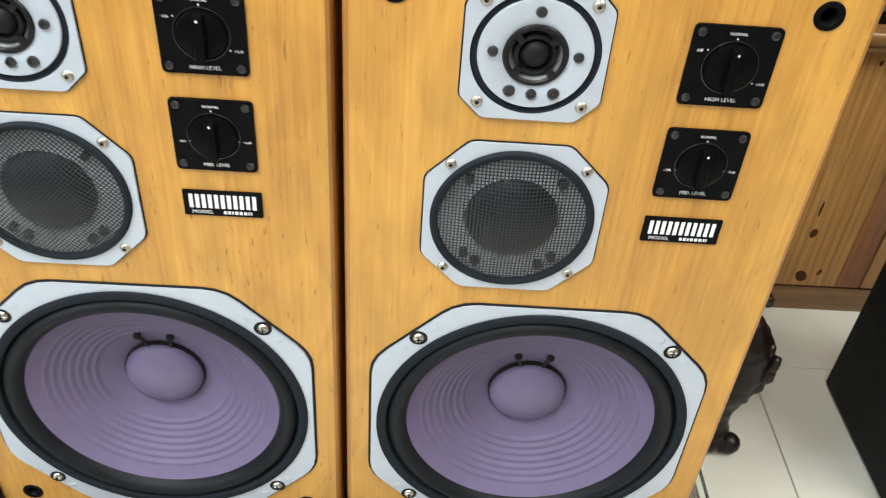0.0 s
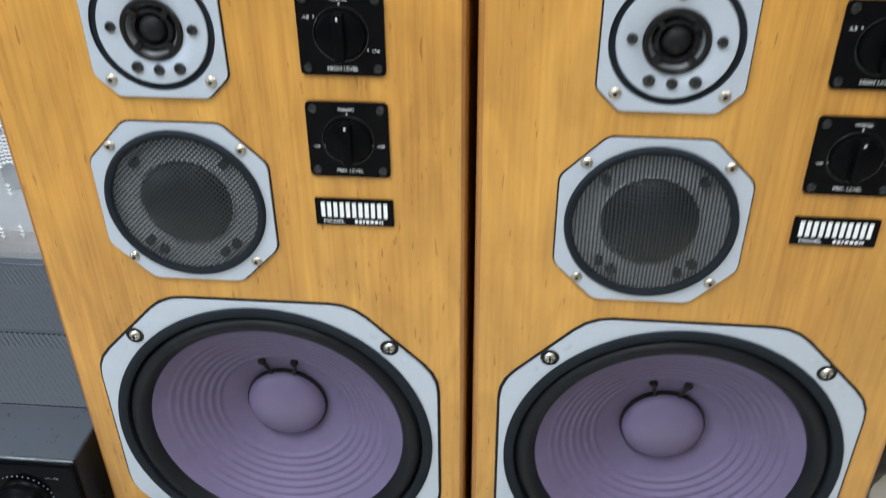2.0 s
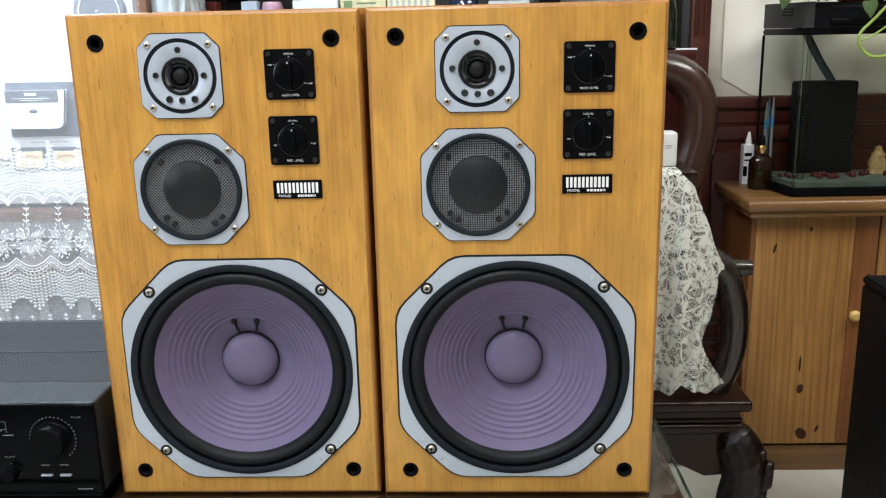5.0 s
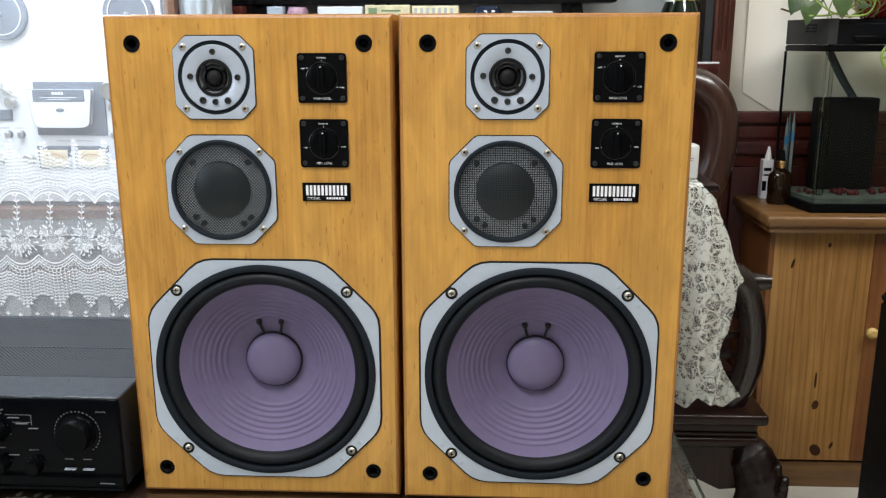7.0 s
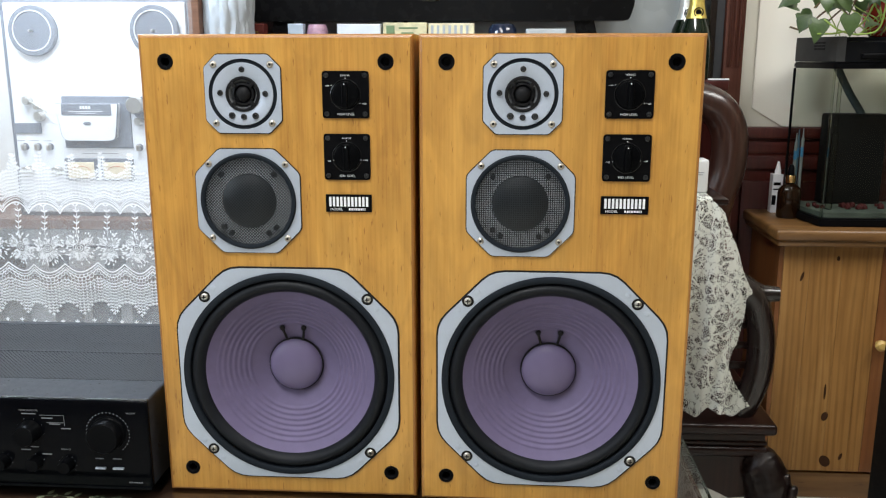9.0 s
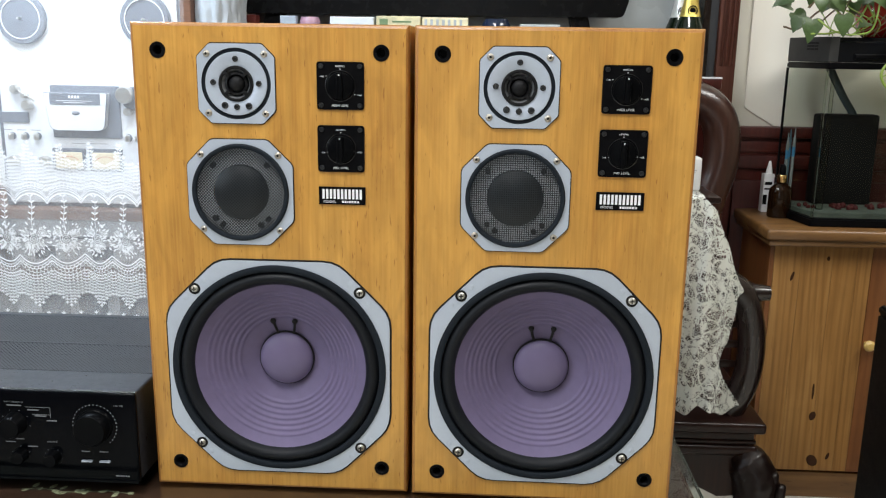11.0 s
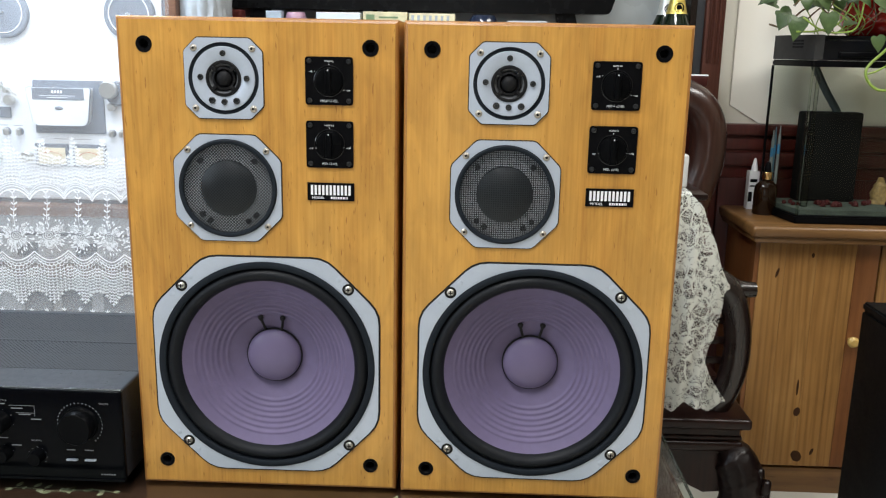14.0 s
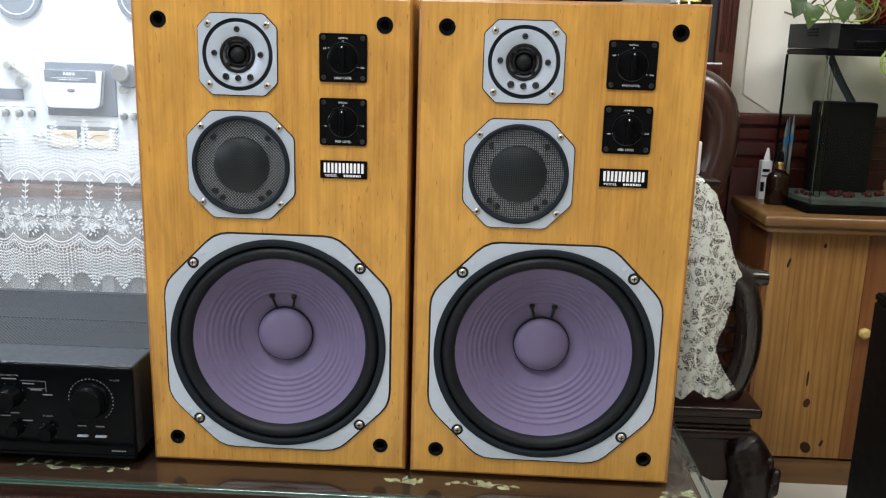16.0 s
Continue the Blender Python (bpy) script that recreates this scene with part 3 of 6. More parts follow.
        writing("caption", "NORMAL", 0.0029, cx, y, cz + 0.0238, WHITEINK, p)
        hi = words[0] == "H"
        for dx, dz, word in ((-0.0232, 0.0112 if hi else -0.0052, "-3dB"), (0.0235, -0.0112 if hi else -0.0040, "+3dB")):
            writing("caption", word, 0.0027, cx + dx, y, cz + dz, WHITEINK, p)
            s = 1 if dx > 0 else -1
            lines("dot", [(cx + dx - s * 0.0055 - 0.0005, cx + dx - s * 0.0055 + 0.0005, cz + dz + 0.0006 - 0.0005, cz + dz + 0.0006 + 0.0005)], y, WHITEINK, p)
        lines("dot", [(cx - 0.0005, cx + 0.0005, cz + 0.0198, cz + 0.0210)], y, WHITEINK, p)
        lines("pointer", [(cx - 0.0007, cx + 0.0007, cz + 0.0125, cz + 0.0142)], -0.0127, WHITEINK, p)
    # badge: the maker's mark as plain upright shapes
    cx, cz = bx, bz
    p = part("badge", sheet(bmesh.new(), rectangle(cx - 0.0299, cx + 0.0299, cz - 0.0114, cz + 0.0114, 0.0006), [], -0.0016, 0.0016), BLACK, t, "black name badge with white mark")
    for k in range(11):
        x0 = cx - 0.0254 + k * 0.00478
        lines("mark", [(x0, x0 + 0.0030, cz - 0.0042, cz + 0.0084)], -0.0019, WHITEINK, p)
    writing("caption", "MODEL", 0.0044, cx - 0.0240, -0.0019, cz - 0.0080, WHITEINK, p, "LEFT", squeeze=1.1)
    lines("type_bar", [(cx + u, cx + u + w, cz - 0.0092, cz - 0.0064) for u, w in ((0.0, 0.0022), (0.0032, 0.0022), (0.0062, 0.0014), (0.0086, 0.0024), (0.0120, 0.0024), (0.0154, 0.0024), (0.0188, 0.0010), (0.0206, 0.0010))], -0.0019, WHITEINK, p)
    return t


loudspeaker(pose(-0.4115, 0.5345, TOP), "honey-coloured wooden three-way loudspeaker with purple woofer beside the amplifier", (0.1768, 0.1758), (0.1335, 0.4150), (0.1331, 0.5525), ((0.2641, 0.5520), (0.2641, 0.4737), (0.2648, 0.4138)), WIRE_DIAGONAL)
loudspeaker(pose(-0.0549, 0.5320, TOP, 0, 0, -0.6), "honey-coloured wooden three-way loudspeaker with purple woofer near the table end", (0.1728, 0.1768), (0.1287, 0.4157), (0.1293, 0.5533), ((0.2600, 0.5533), (0.2598, 0.4753), (0.2598, 0.4155)), WIRE)

# ---- table ----
TABLEGLASS = clear_sheet("table glass", (0.86, 0.95, 0.91), 1.85)
GLASSEDGE = material("green glass edge", (0.022, 0.060, 0.046), 0.08, grain=(25, 0.3), spec=1.0)
PEARL = material("mother of pearl inlay", (0.50, 0.49, 0.31), 0.3, grain=(140, 0.6))
t = thing("table", pose(0, 0, 0), "dark brown wooden low table with glass sheet and inlaid flowers", "table")
part("table_top", boxed(-1.25, 0.335, 0.482, 1.04, 0.440, TOP - 0.0088, 0.004), TABLEWOOD, t)
part("moulding", boxed(-1.27, 0.352, 0.458, 1.055, 0.418, 0.462, 0.012, seg=4), RAILWOOD, t, smooth=True)
part("apron", boxed(-1.22, 0.31, 0.505, 1.01, 0.30, 0.419, 0.01), ROSEWOOD, t)
for x in (-1.17, 0.26):
    for y in (0.56, 0.96):
        bm = bmesh.new()
        tube(bm, smooth_path([(x, y, 0.33), (x + 0.01, y, 0.22), (x - 0.005, y, 0.08), (x + 0.015, y - 0.01, 0.0)]), [0.045] * 7 + [0.034] * 7 + [0.04] * 5, seg=12)
        part("leg", bm, ROSEWOOD, t, smooth=True)
bm = bmesh.new()
bm.faces.new([bm.verts.new((x, y, TOP - 0.0004)) for x, y in ((-1.26, 0.468), (0.347, 0.468), (0.347, 1.05), (-1.26, 1.05))])
g = part("glass_sheet", bm, TABLEGLASS, t, "clear glass sheet", fix=False)
part("glass_edge", boxed(-1.26, 0.3475, 0.4605, 0.4680, TOP - 0.008, TOP - 0.0003, 0.0034, seg=4), GLASSEDGE, t, "green polished glass edge", smooth=True)
part("glass_edge", boxed(0.3472, 0.3487, 0.4665, 1.05, TOP - 0.008, TOP - 0.0003, 0.0012), GLASSEDGE, t, "green polished glass edge")
g.visible_shadow = False


def leaf_shape(bm, x, y, z, length, width, turn, mat=0):
    pts = [(0, 0), (0.25, 0.42), (0.55, 0.5), (0.85, 0.25), (1, 0), (0.85, -0.25), (0.55, -0.5), (0.25, -0.42)]
    c, s = math.cos(turn), math.sin(turn)
    vs = [bm.verts.new((x + c * u * length - s * v * width, y + s * u * length + c * v * width, z)) for u, v in pts]
    bm.faces.new(vs).material_index = mat


rnd = random.Random(4)
for x0, x1, n in ((-0.60, -0.44, 15), (-0.085, -0.035, 6), (-0.005, 0.09, 11), (0.285, 0.335, 6)):
    bm = bmesh.new()
    stem = [(x0 + (x1 - x0) * k / 8, 0.519 + 0.004 * math.sin(k * 1.3), 0) for k in range(9)]
    for a, b in zip(stem, stem[1:]):
        d = Vector((b[0] - a[0], b[1] - a[1], 0))
        nn = Vector((-d.y, d.x, 0)).normalized() * 0.0006
        bm.faces.new([bm.verts.new((p[0] + s * nn.x, p[1] + s * nn.y, TOP - 0.0085)) for p, s in ((a, 1), (b, 1), (b, -1), (a, -1))])
    for k in range(n):
        u = (k + rnd.random() * 0.6) / n
        leaf_shape(bm, x0 + (x1 - x0) * u, 0.519 + rnd.uniform(-0.006, 0.006), TOP - 0.0083 + 0.0001 * (k % 3), rnd.uniform(0.008, 0.016), rnd.uniform(0.005, 0.009), rnd.uniform(0, 6.28))
    for k in range(5):
        a = k * 1.257
        leaf_shape(bm, (x0 + x1) / 2 + 0.01, 0.519, TOP - 0.0081, 0.010, 0.007, a)
    part("inlay", bm, PEARL, t, "pale inlaid flower spray", fix=False)

# ---- amplifier ----
AMPCASE = material("dark grey painted steel", (0.024, 0.028, 0.036), 0.34, 0.1, grain=(500, 0.03), spec=0.32)
AMPMESH = pierced("grey pierced steel", (0.040, 0.044, 0.052), 0.0044, 0.0026, 0.45, 0.2, "xy", True)
AMPFRONT = material("black anodised panel", (0.0024, 0.0027, 0.0038), 0.10, grain=(200, 0.1), spec=0.06)
t = thing("amplifier", pose(-0.8625, 0.512, TOP), "black stereo amplifier with round knobs standing on the table", "amplifier")
part("case_front", boxed(0, 0.434, 0.008, 0.080, 0.012, 0.1405, 0.0030, seg=3), AMPCASE, t, "dark grey steel case")
part("case_back", boxed(0, 0.434, 0.330, 0.345, 0.012, 0.1405, 0.0015), AMPCASE, t)
part("case_side", boxed(0, 0.012, 0.080, 0.330, 0.012, 0.1405), AMPCASE, t)
part("case_side", boxed(0.422, 0.434, 0.080, 0.330, 0.012, 0.1405), AMPCASE, t)
# matt black block puts the unlit depth behind the vents into colour
part("vent_shade_block", boxed(0.012, 0.422, 0.080, 0.330, 0.012, 0.110), MATT, t, "black block standing in for the shade under the vents")
for y0, y1 in ((0.080, 0.194), (0.199, 0.330)):
    part("vent_grille", boxed(0.012, 0.422, y0, y1, 0.1385, 0.1400), AMPMESH, t, "pierced steel vent")
part("vent_bar", boxed(0.012, 0.422, 0.194, 0.199, 0.120, 0.1404), AMPCASE, t)
part("front_panel", boxed(-0.001, 0.435, 0, 0.010, 0.010, 0.1415, 0.004, seg=3), AMPFRONT, t, "glossy black front panel", smooth=True)
# strip added only to catch a glint along the panel's top edge
part("edge_glint_strip", boxed(-0.001, 0.435, 0.0040, 0.0095, 0.1395, 0.1422, 0.0012, seg=3), DIALRIM, t, "polished black strip added to catch a glint on the edge", smooth=True)
part("trim_strip", boxed(0.0, 0.434, -0.0012, 0.002, 0.0105, 0.0150, 0.0006), AMPFRONT, t)
for x in (0.04, 0.394):
    for y in (0.05, 0.30):
        bm = bmesh.new()
        turned(bm, [(0, 0), (0.016, 0), (0.018, 0.004), (0.018, 0.012), (0, 0.012)], x, y, 0, 20)
        part("foot", bm, MATT, t, smooth=True)


def amp_knob(x, z, r, depth, ticks, span):
    bm = bmesh.new()
    lathe(bm, [(r * 1.08, 0), (r * 1.05, -0.003), (r, -0.004), (r * 0.97, -depth + 0.002), (r * 0.9, -depth), (0, -depth + 0.001)], x, z, 40)
    part("knob", bm, KNOBBLACK, t, "round black knob", smooth=True)
    for k in range(ticks):
        a = radians(90 + span / 2 - span * k / (ticks - 1))
        cx, cz = x + r * 1.32 * math.cos(a), z + r * 1.32 * math.sin(a)
        s = 0.0007 if r > 0.02 else 0.0004
        lines("scale_mark", [(cx - s, cx + s, cz - s, cz + s)], -0.0008, PALEINK, t)


amp_knob(0.378, 0.094, 0.0230, 0.020, 29, 280)
amp_knob(0.268, 0.094, 0.0150, 0.020, 6, 200)
amp_knob(0.317, 0.046, 0.0095, 0.014, 9, 260)
amp_knob(0.272, 0.048, 0.0095, 0.014, 3, 140)
amp_knob(0.225, 0.048, 0.0095, 0.014, 9, 260)
amp_knob(0.180, 0.048, 0.0095, 0.014, 9, 260)
for x in (0.364, 0.389):
    part("push_button", boxed(x - 0.0075, x + 0.0075, -0.004, 0.002, 0.0412, 0.0434, 0.0006), SILVER, t, "small silver push button")
    lines("caption_bar", [(x - 0.007, x + 0.005, 0.0555, 0.0570)], -0.0008, GREYINK, t)
part("power_button", boxed(0.03, 0.055, -0.005, 0.002, 0.085, 0.100, 0.001), BLACK, t)
writing("caption", "INPUT SELECTOR", 0.0034, 0.268, -0.0009, 0.125, GREYINK, t)
writing("caption", "VOLUME", 0.0034, 0.412, -0.0009, 0.124, GREYINK, t)
writing("caption", "BALANCE", 0.0032, 0.317, -0.0009, 0.0685, GREYINK, t)
lines("selector_line", [(0.283, 0.318, 0.1180, 0.1186), (0.3174, 0.318, 0.103, 0.1186), (0.292, 0.3178, 0.1075, 0.1081)], -0.0008, GREYINK, t)
lines("caption_bar", [(0.258, 0.278, 0.1195, 0.1210), (0.286, 0.302, 0.1135, 0.1150), (0.296, 0.312, 0.1050, 0.1065), (0.312, 0.326, 0.0985, 0.1000), (0.252, 0.266, 0.066, 0.0675), (0.282, 0.296, 0.060, 0.0615), (0.266, 0.278, 0.0705, 0.0718)], -0.0008, GREYINK, t)
lines("type_bar", [(0.402 + 0.0034 * k, 0.4046 + 0.0034 * k, 0.0204, 0.0222) for k in range(6)], -0.0008, GREYINK, t)

# ---- pine cabinet ----
BX, BY = 0.721, 1.472
t = thing("pine_cabinet", pose(0, 0, 0), "honey pine cabinet with dark knots standing under the aquarium", "cabinet")
part("carcass", boxed(BX, 1.68, BY + 0.021, 1.70, 0.075, 0.656), PINE, t)
# this side is the same pine; the darker board colour gives its shade
part("side_panel", boxed(BX - 0.006, BX + 0.004, BY, 1.70, 0.0, 0.656), PINE_DARK_SHADED, t)
part("plinth", boxed(BX + 0.004, 1.68, BY + 0.004, BY + 0.022, 0.0, 0.068, 0.002), PINE_LYING, t, "reddish pine plinth board")
top = bmesh.new()
box(top, 0.690, 1.71, 1.428, 1.715, 0.668, 0.696, 0.008, seg=3)
box(top, 0.698, 1.71, 1.436, 1.715, 0.655, 0.669, 0.004)
part("top_board", top, PINE_LYING, t, "rounded pine top board", smooth=True)
for x0, x1, first in ((BX + 0.005, 1.008, True), (1.012, 1.33, False), (1.334, 1.68, False)):
    d = part("door", boxed(x0, x1, BY + 0.008, BY + 0.020, 0.074, 0.652), PINE_DARK_SHADED, t)
    x = x0
    k = 0
    while x < x1 - 0.06:
        w = (0.062, 0.074, 0.058, 0.070)[k % 4]
        e = min(x + w, x1 - 0.055)
        part("board", boxed(x + 0.0002, e - 0.0002, BY, BY + 0.009, 0.0755, 0.651, 0.0005, seg=1), PINE, d)
        x, k = e, k + 1
        if e >= x1 - 0.056:
            break
    part("stile", boxed(x1 - 0.0545, x1 - 0.0005, BY - 0.001, BY + 0.009, 0.0755, 0.651, 0.001, seg=1), PINE_DARK_SHADED, d, "reddish brown pine stile")
    bm = bmesh.new()
    lathe(bm, [(0, -0.030), (0.008, -0.029), (0.0135, -0.023), (0.0125, -0.016), (0.006, -0.010), (0.0055, 0.0)], seg=24)
    kb = part("knob", bm, material("yellow lacquered knob", (0.62, 0.42, 0.13), 0.3, grain=(60, 0.1)), d, "turned pale wooden knob", smooth=True)
    kb.matrix_basis = pose(x1 - 0.045 if first else x0 + 0.03, BY, 0.413)
KNOT = material("dark knot", (0.052, 0.021, 0.009), 0.65, grain=(300, 0.4), spec=0.2)
for x, z, a, b, tilt in ((0.857, 0.221, 0.0085, 0.0125, 10), (0.868, 0.102, 0.013, 0.017, -35), (0.772, 0.575, 0.0035, 0.013, 15), (0.905, 0.115, 0.004, 0.010, 20), (0.852, 0.62, 0.004, 0.006, 0), (0.852, 0.285, 0.003, 0.022, 0), (0.993, 0.50, 0.006, 0.011, 0)):
    bm = bmesh.new()
    lathe(bm, [(1.0, 0.0004), (0.9, -0.0004), (0.55, -0.0006), (0, -0.0003)], seg=22)
    k = part("knot", bm, KNOT, t, "dark brown knot", smooth=True)
    k.matrix_basis = pose(x, BY - (0.001 if x > 0.955 else 0), z, 0, tilt, 0) @ Matrix.Diagonal((a, 1, b, 1))

# ---- aquarium ----
TANKGLASS = clear_sheet("aquarium glass", (0.90, 0.92, 0.87), 1.3)
PLAN = [(0.775, 1.660), (0.770, 1.645), (0.801, 1.472), (1.355, 1.472), (1.385, 1.565), (1.385, 1.660)]


def prism(bm, plan, z0, z1):
    lo = [bm.verts.new((x, y, z0)) for x, y in plan]
    hi = [bm.verts.new((x, y, z1)) for x, y in plan]
    for k in range(len(plan)):
        j = (k + 1) % len(plan)
        bm.faces.new((lo[k], lo[j], hi[j], hi[k]))
    bm.faces.new(lo)
    bm.faces.new(hi)
    return bm


def inset(plan, d):
    c = Vector((sum(p[0] for p in plan) / len(plan), sum(p[1] for p in plan) / len(plan)))
    return [(p[0] + d * (1 if p[0] < c.x else -1), p[1] + d * (1 if p[1] < c.y else -1)) for p in plan]


t = thing("aquarium", pose(0, 0, 0), "glass aquarium with black rim and pale gravel on the pine cabinet", "aquarium")
bm = prism(bmesh.new(), inset(PLAN, -0.004), 0.6965, 0.716)
bmesh.ops.bevel(bm, geom=bm.edges[:], offset=0.003, segments=2, affect="EDGES")
part("base_rim", bm, BLACK, t, "black plastic base", smooth=True)
for k in range(5):
    a, b = Vector(PLAN[k]), Vector(PLAN[k + 1])
    d = (b - a).normalized()
    bm = bmesh.new()
    bm.faces.new([bm.verts.new((p_.x, p_.y, z)) for p_, z in ((a, 0.7165), (b, 0.7165), (b, 1.058), (a, 1.058))])
    p = part("pane", bm, TANKGLASS, t, "clear glass pane", fix=False)
    p.visible_shadow = False
bm = bmesh.new()
bm.faces.new([bm.verts.new((x, 1.660, z)) for x, z in ((0.775, 0.7165), (1.385, 0.7165), (1.385, 1.058), (0.775, 1.058))])
part("pane", bm, TANKGLASS, t, "clear glass pane", fix=False).visible_shadow = False
for k in (0, 1, 2, 3, 4, 5):
    x, y = PLAN[k]
    part("corner_seal", boxed(x - 0.0025, x + 0.0025, y - 0.0025, y + 0.0025, 0.7165, 1.058), BLACK if k in (0, 1) else TANKGLASS, t)
GRAVEL = material("pale green gravel", (0.060, 0.078, 0.062), 0.8, grain=(160, 0.5), bump=0.6, bump_scale=300)
part("gravel_bed", prism(bmesh.new(), inset(PLAN, 0.008), 0.7165, 0.728), GRAVEL, t, "pale green gravel")
bm = prism(bmesh.new(), inset(PLAN, -0.0015), 1.058, 1.072)
bmesh.ops.bevel(bm, geom=bm.edges[:], offset=0.003, segments=2, affect="EDGES")
part("top_rim", bm, BLACK, t, smooth=True)
lid = prism(bmesh.new(), inset(PLAN, 0.0), 1.073, 1.128)
bmesh.ops.bevel(lid, geom=[e for e in lid.edges if abs(e.verts[0].co.z - e.verts[1].co.z) > 0.01 or min(v.co.z for v in e.verts) > 1.1], offset=0.012, segments=3, affect="EDGES")
lid = part("hood", lid, material("dark grey glossy plastic", (0.006, 0.0065, 0.008), 0.2, grain=(60, 0.2), spec=0.2), t, "dark glossy hood", smooth=True)
part("hood_step", boxed(0.855, 1.30, 1.466, 1.60, 1.080, 1.092, 0.003), BLACK, lid)
side = part("hood_corner", prism(bmesh.new(), [(0.7685, 1.646), (0.7995, 1.4705), (0.820, 1.4705), (0.820, 1.646)], 1.074, 1.129), material("grey hood plastic", (0.026, 0.0265, 0.027), 0.5, grain=(60, 0.2)), lid, "grey corner piece")
for r_ in range(3):
    for c in range(3):
        part("vent_slot", boxed(-0.0062, 0.0062, -0.001, 0.001, 0, 0.0042), GROOVE, lid).matrix_basis = pose(0.7843 + 0.0028 * c, 1.5560 - 0.0158 * c, 1.100 + r_ * 0.0068, 0, 0, -80)
# inside the tank
t2 = thing("tank_filter", pose(0, 0, 0), "black box filter with hose standing inside the aquarium", "filter")
part("filter_body", boxed(0.846, 0.990, 1.605, 1.652, 0.728, 0.949, 0.006), material("dull black plastic", (0.0045, 0.0048, 0.0045), 0.7, grain=(30, 0.3), spec=0.12), t2, smooth=True)
bm = bmesh.new()
tube(bm, smooth_path([(0.930, 1.62, 0.948), (0.922, 1.62, 0.960), (0.895, 1.62, 1.000), (0.862, 1.62, 1.058)]), 0.0092, seg=12)
part("hose", bm, material("dark green-grey hose", (0.022, 0.036, 0.038), 0.6), t2, "dark green-grey hose", smooth=True)
bm = bmesh.new()
turned(bm, [(0, 0), (0.008, 0), (0.008, 0.18), (0.0045, 0.184), (0.0045, 0.31), (0, 0.31)], 0.838, 1.53, 0.728, 14)
tagged(part("glass_pipe", bm, TANKGLASS, smooth=True), "clear upright glass pipe inside the aquarium", "pipe")
rs = random.Random(9)
RED = material("red gravel stone", (0.055, 0.008, 0.008), 0.6, grain=(200, 0.4), spec=0.2)
for cx, cy, n in ((0.822, 1.56, 4), (0.905, 1.55, 10), (0.990, 1.56, 4), (1.075, 1.57, 5)):
    for k in range(n):
        bm = bmesh.new()
        r = rs.uniform(0.005, 0.009)
        bmesh.ops.create_icosphere(bm, subdivisions=1, radius=r)
        for v in bm.verts:
            v.co *= rs.uniform(0.8, 1.2)
        o = tagged(part("red_stone", bm, RED), "small red stone lying on the tank gravel", "stone", "red stones")
        o.matrix_basis = pose(cx + rs.uniform(-0.025, 0.025), cy + rs.uniform(-0.02, 0.02), 0.728 + r * 0.6)
bm = bmesh.new()
turned(bm, [(0, 0), (0.024, 0), (0.026, 0.010), (0.021, 0.022), (0.022, 0.040), (0.016, 0.058), (0.017, 0.066), (0.010, 0.076), (0.007, 0.086), (0.0075, 0.090), (0, 0.092)], 1.048, 1.60, 0.722, 14, 1, 0.8)
for v in bm.verts:
    v.co.z = 0.722 + (v.co.z - 0.722) * 0.78
for v in bm.verts:
    v.co += Vector((noise.noise(v.co * 60), noise.noise(v.co * 60 + Vector((9, 0, 0))), 0)) * 0.005
tagged(part("ornament_statue", bm, material("ochre stone ornament", (0.30, 0.20, 0.07), 0.7, grain=(120, 0.5), bump=0.4, bump_scale=120), smooth=True), "small ochre stone ornament standing in the aquarium", "ornament")
t2 = thing("tube_pack", pose(0, 0, 0), "bundle of thin blue and white plastic tubes standing inside the aquarium", "tubes")
BLUEWHITE = material("pale blue plastic", (0.09, 0.17, 0.22), 0.4)
STRIPE = material("bright blue print", (0.05, 0.22, 0.42), 0.4)
PALETUBE = material("pale grey plastic", (0.22, 0.25, 0.25), 0.4)
for k, (dx, dy, h, mt) in enumerate(((0, 0, 0.172, PALETUBE), (0.009, 0.006, 0.180, BLUEWHITE), (0.018, -0.003, 0.184, PALETUBE))):
    bm = bmesh.new()
    turned(bm, [(0, 0), (0.0038, 0), (0.0038, h * 0.85), (0.002, h * 0.9), (0.0012, h), (0, h)], 0.784 + dx * 0.8, 1.630 + dy, 0.7285, 10)
    tb = part("tube", bm, mt, t2, smooth=True)
    bm = bmesh.new()
    turned(bm, [(0.0039, h * 0.62), (0.0041, h * 0.63), (0.0041, h * 0.74), (0.0039, h * 0.75)], 0.784 + dx * 0.8, 1.630 + dy, 0.7285, 10)
    part("band", bm, STRIPE, tb, "blue printed band", smooth=True)

# ---- bottle and glue on the cabinet ----
AMBER = material("dark amber glass", (0.012, 0.005, 0.002), 0.08, spec=0.4)
t = thing("dropper_bottle", pose(0.764, 1.588, 0.6962) @ Matrix.Scale(1.2, 4), "dark amber glass dropper bottle with gold collar on the cabinet", "bottle")
bm = bmesh.new()
turned(bm, [(0, 0), (0.021, 0), (0.0235, 0.003), (0.0235, 0.052), (0.021, 0.061), (0.014, 0.068), (0.009, 0.071), (0.009, 0.076), (0, 0.076)], seg=28, sy=0.75)
part("body", bm, AMBER, t, smooth=True)
bm = bmesh.new()
turned(bm, [(0.0098, 0.073), (0.0100, 0.074), (0.0100, 0.087), (0.0095, 0.088), (0, 0.088)], seg=24)
part("collar", bm, material("gold collar", (0.75, 0.50, 0.22), 0.25, 1.0), t, "gold metal collar", smooth=True)
bm = bmesh.new()
turned(bm, [(0.0072, 0.088), (0.0068, 0.092), (0.0055, 0.104), (0.0035, 0.109), (0, 0.110)], seg=20)
part("bulb", bm, BLACK, t, "black rubber bulb", smooth=True)
t = thing("glue_tube", pose(0.757, 1.665, 0.6962), "white glue tube with pointed nozzle standing in its carton", "tube")
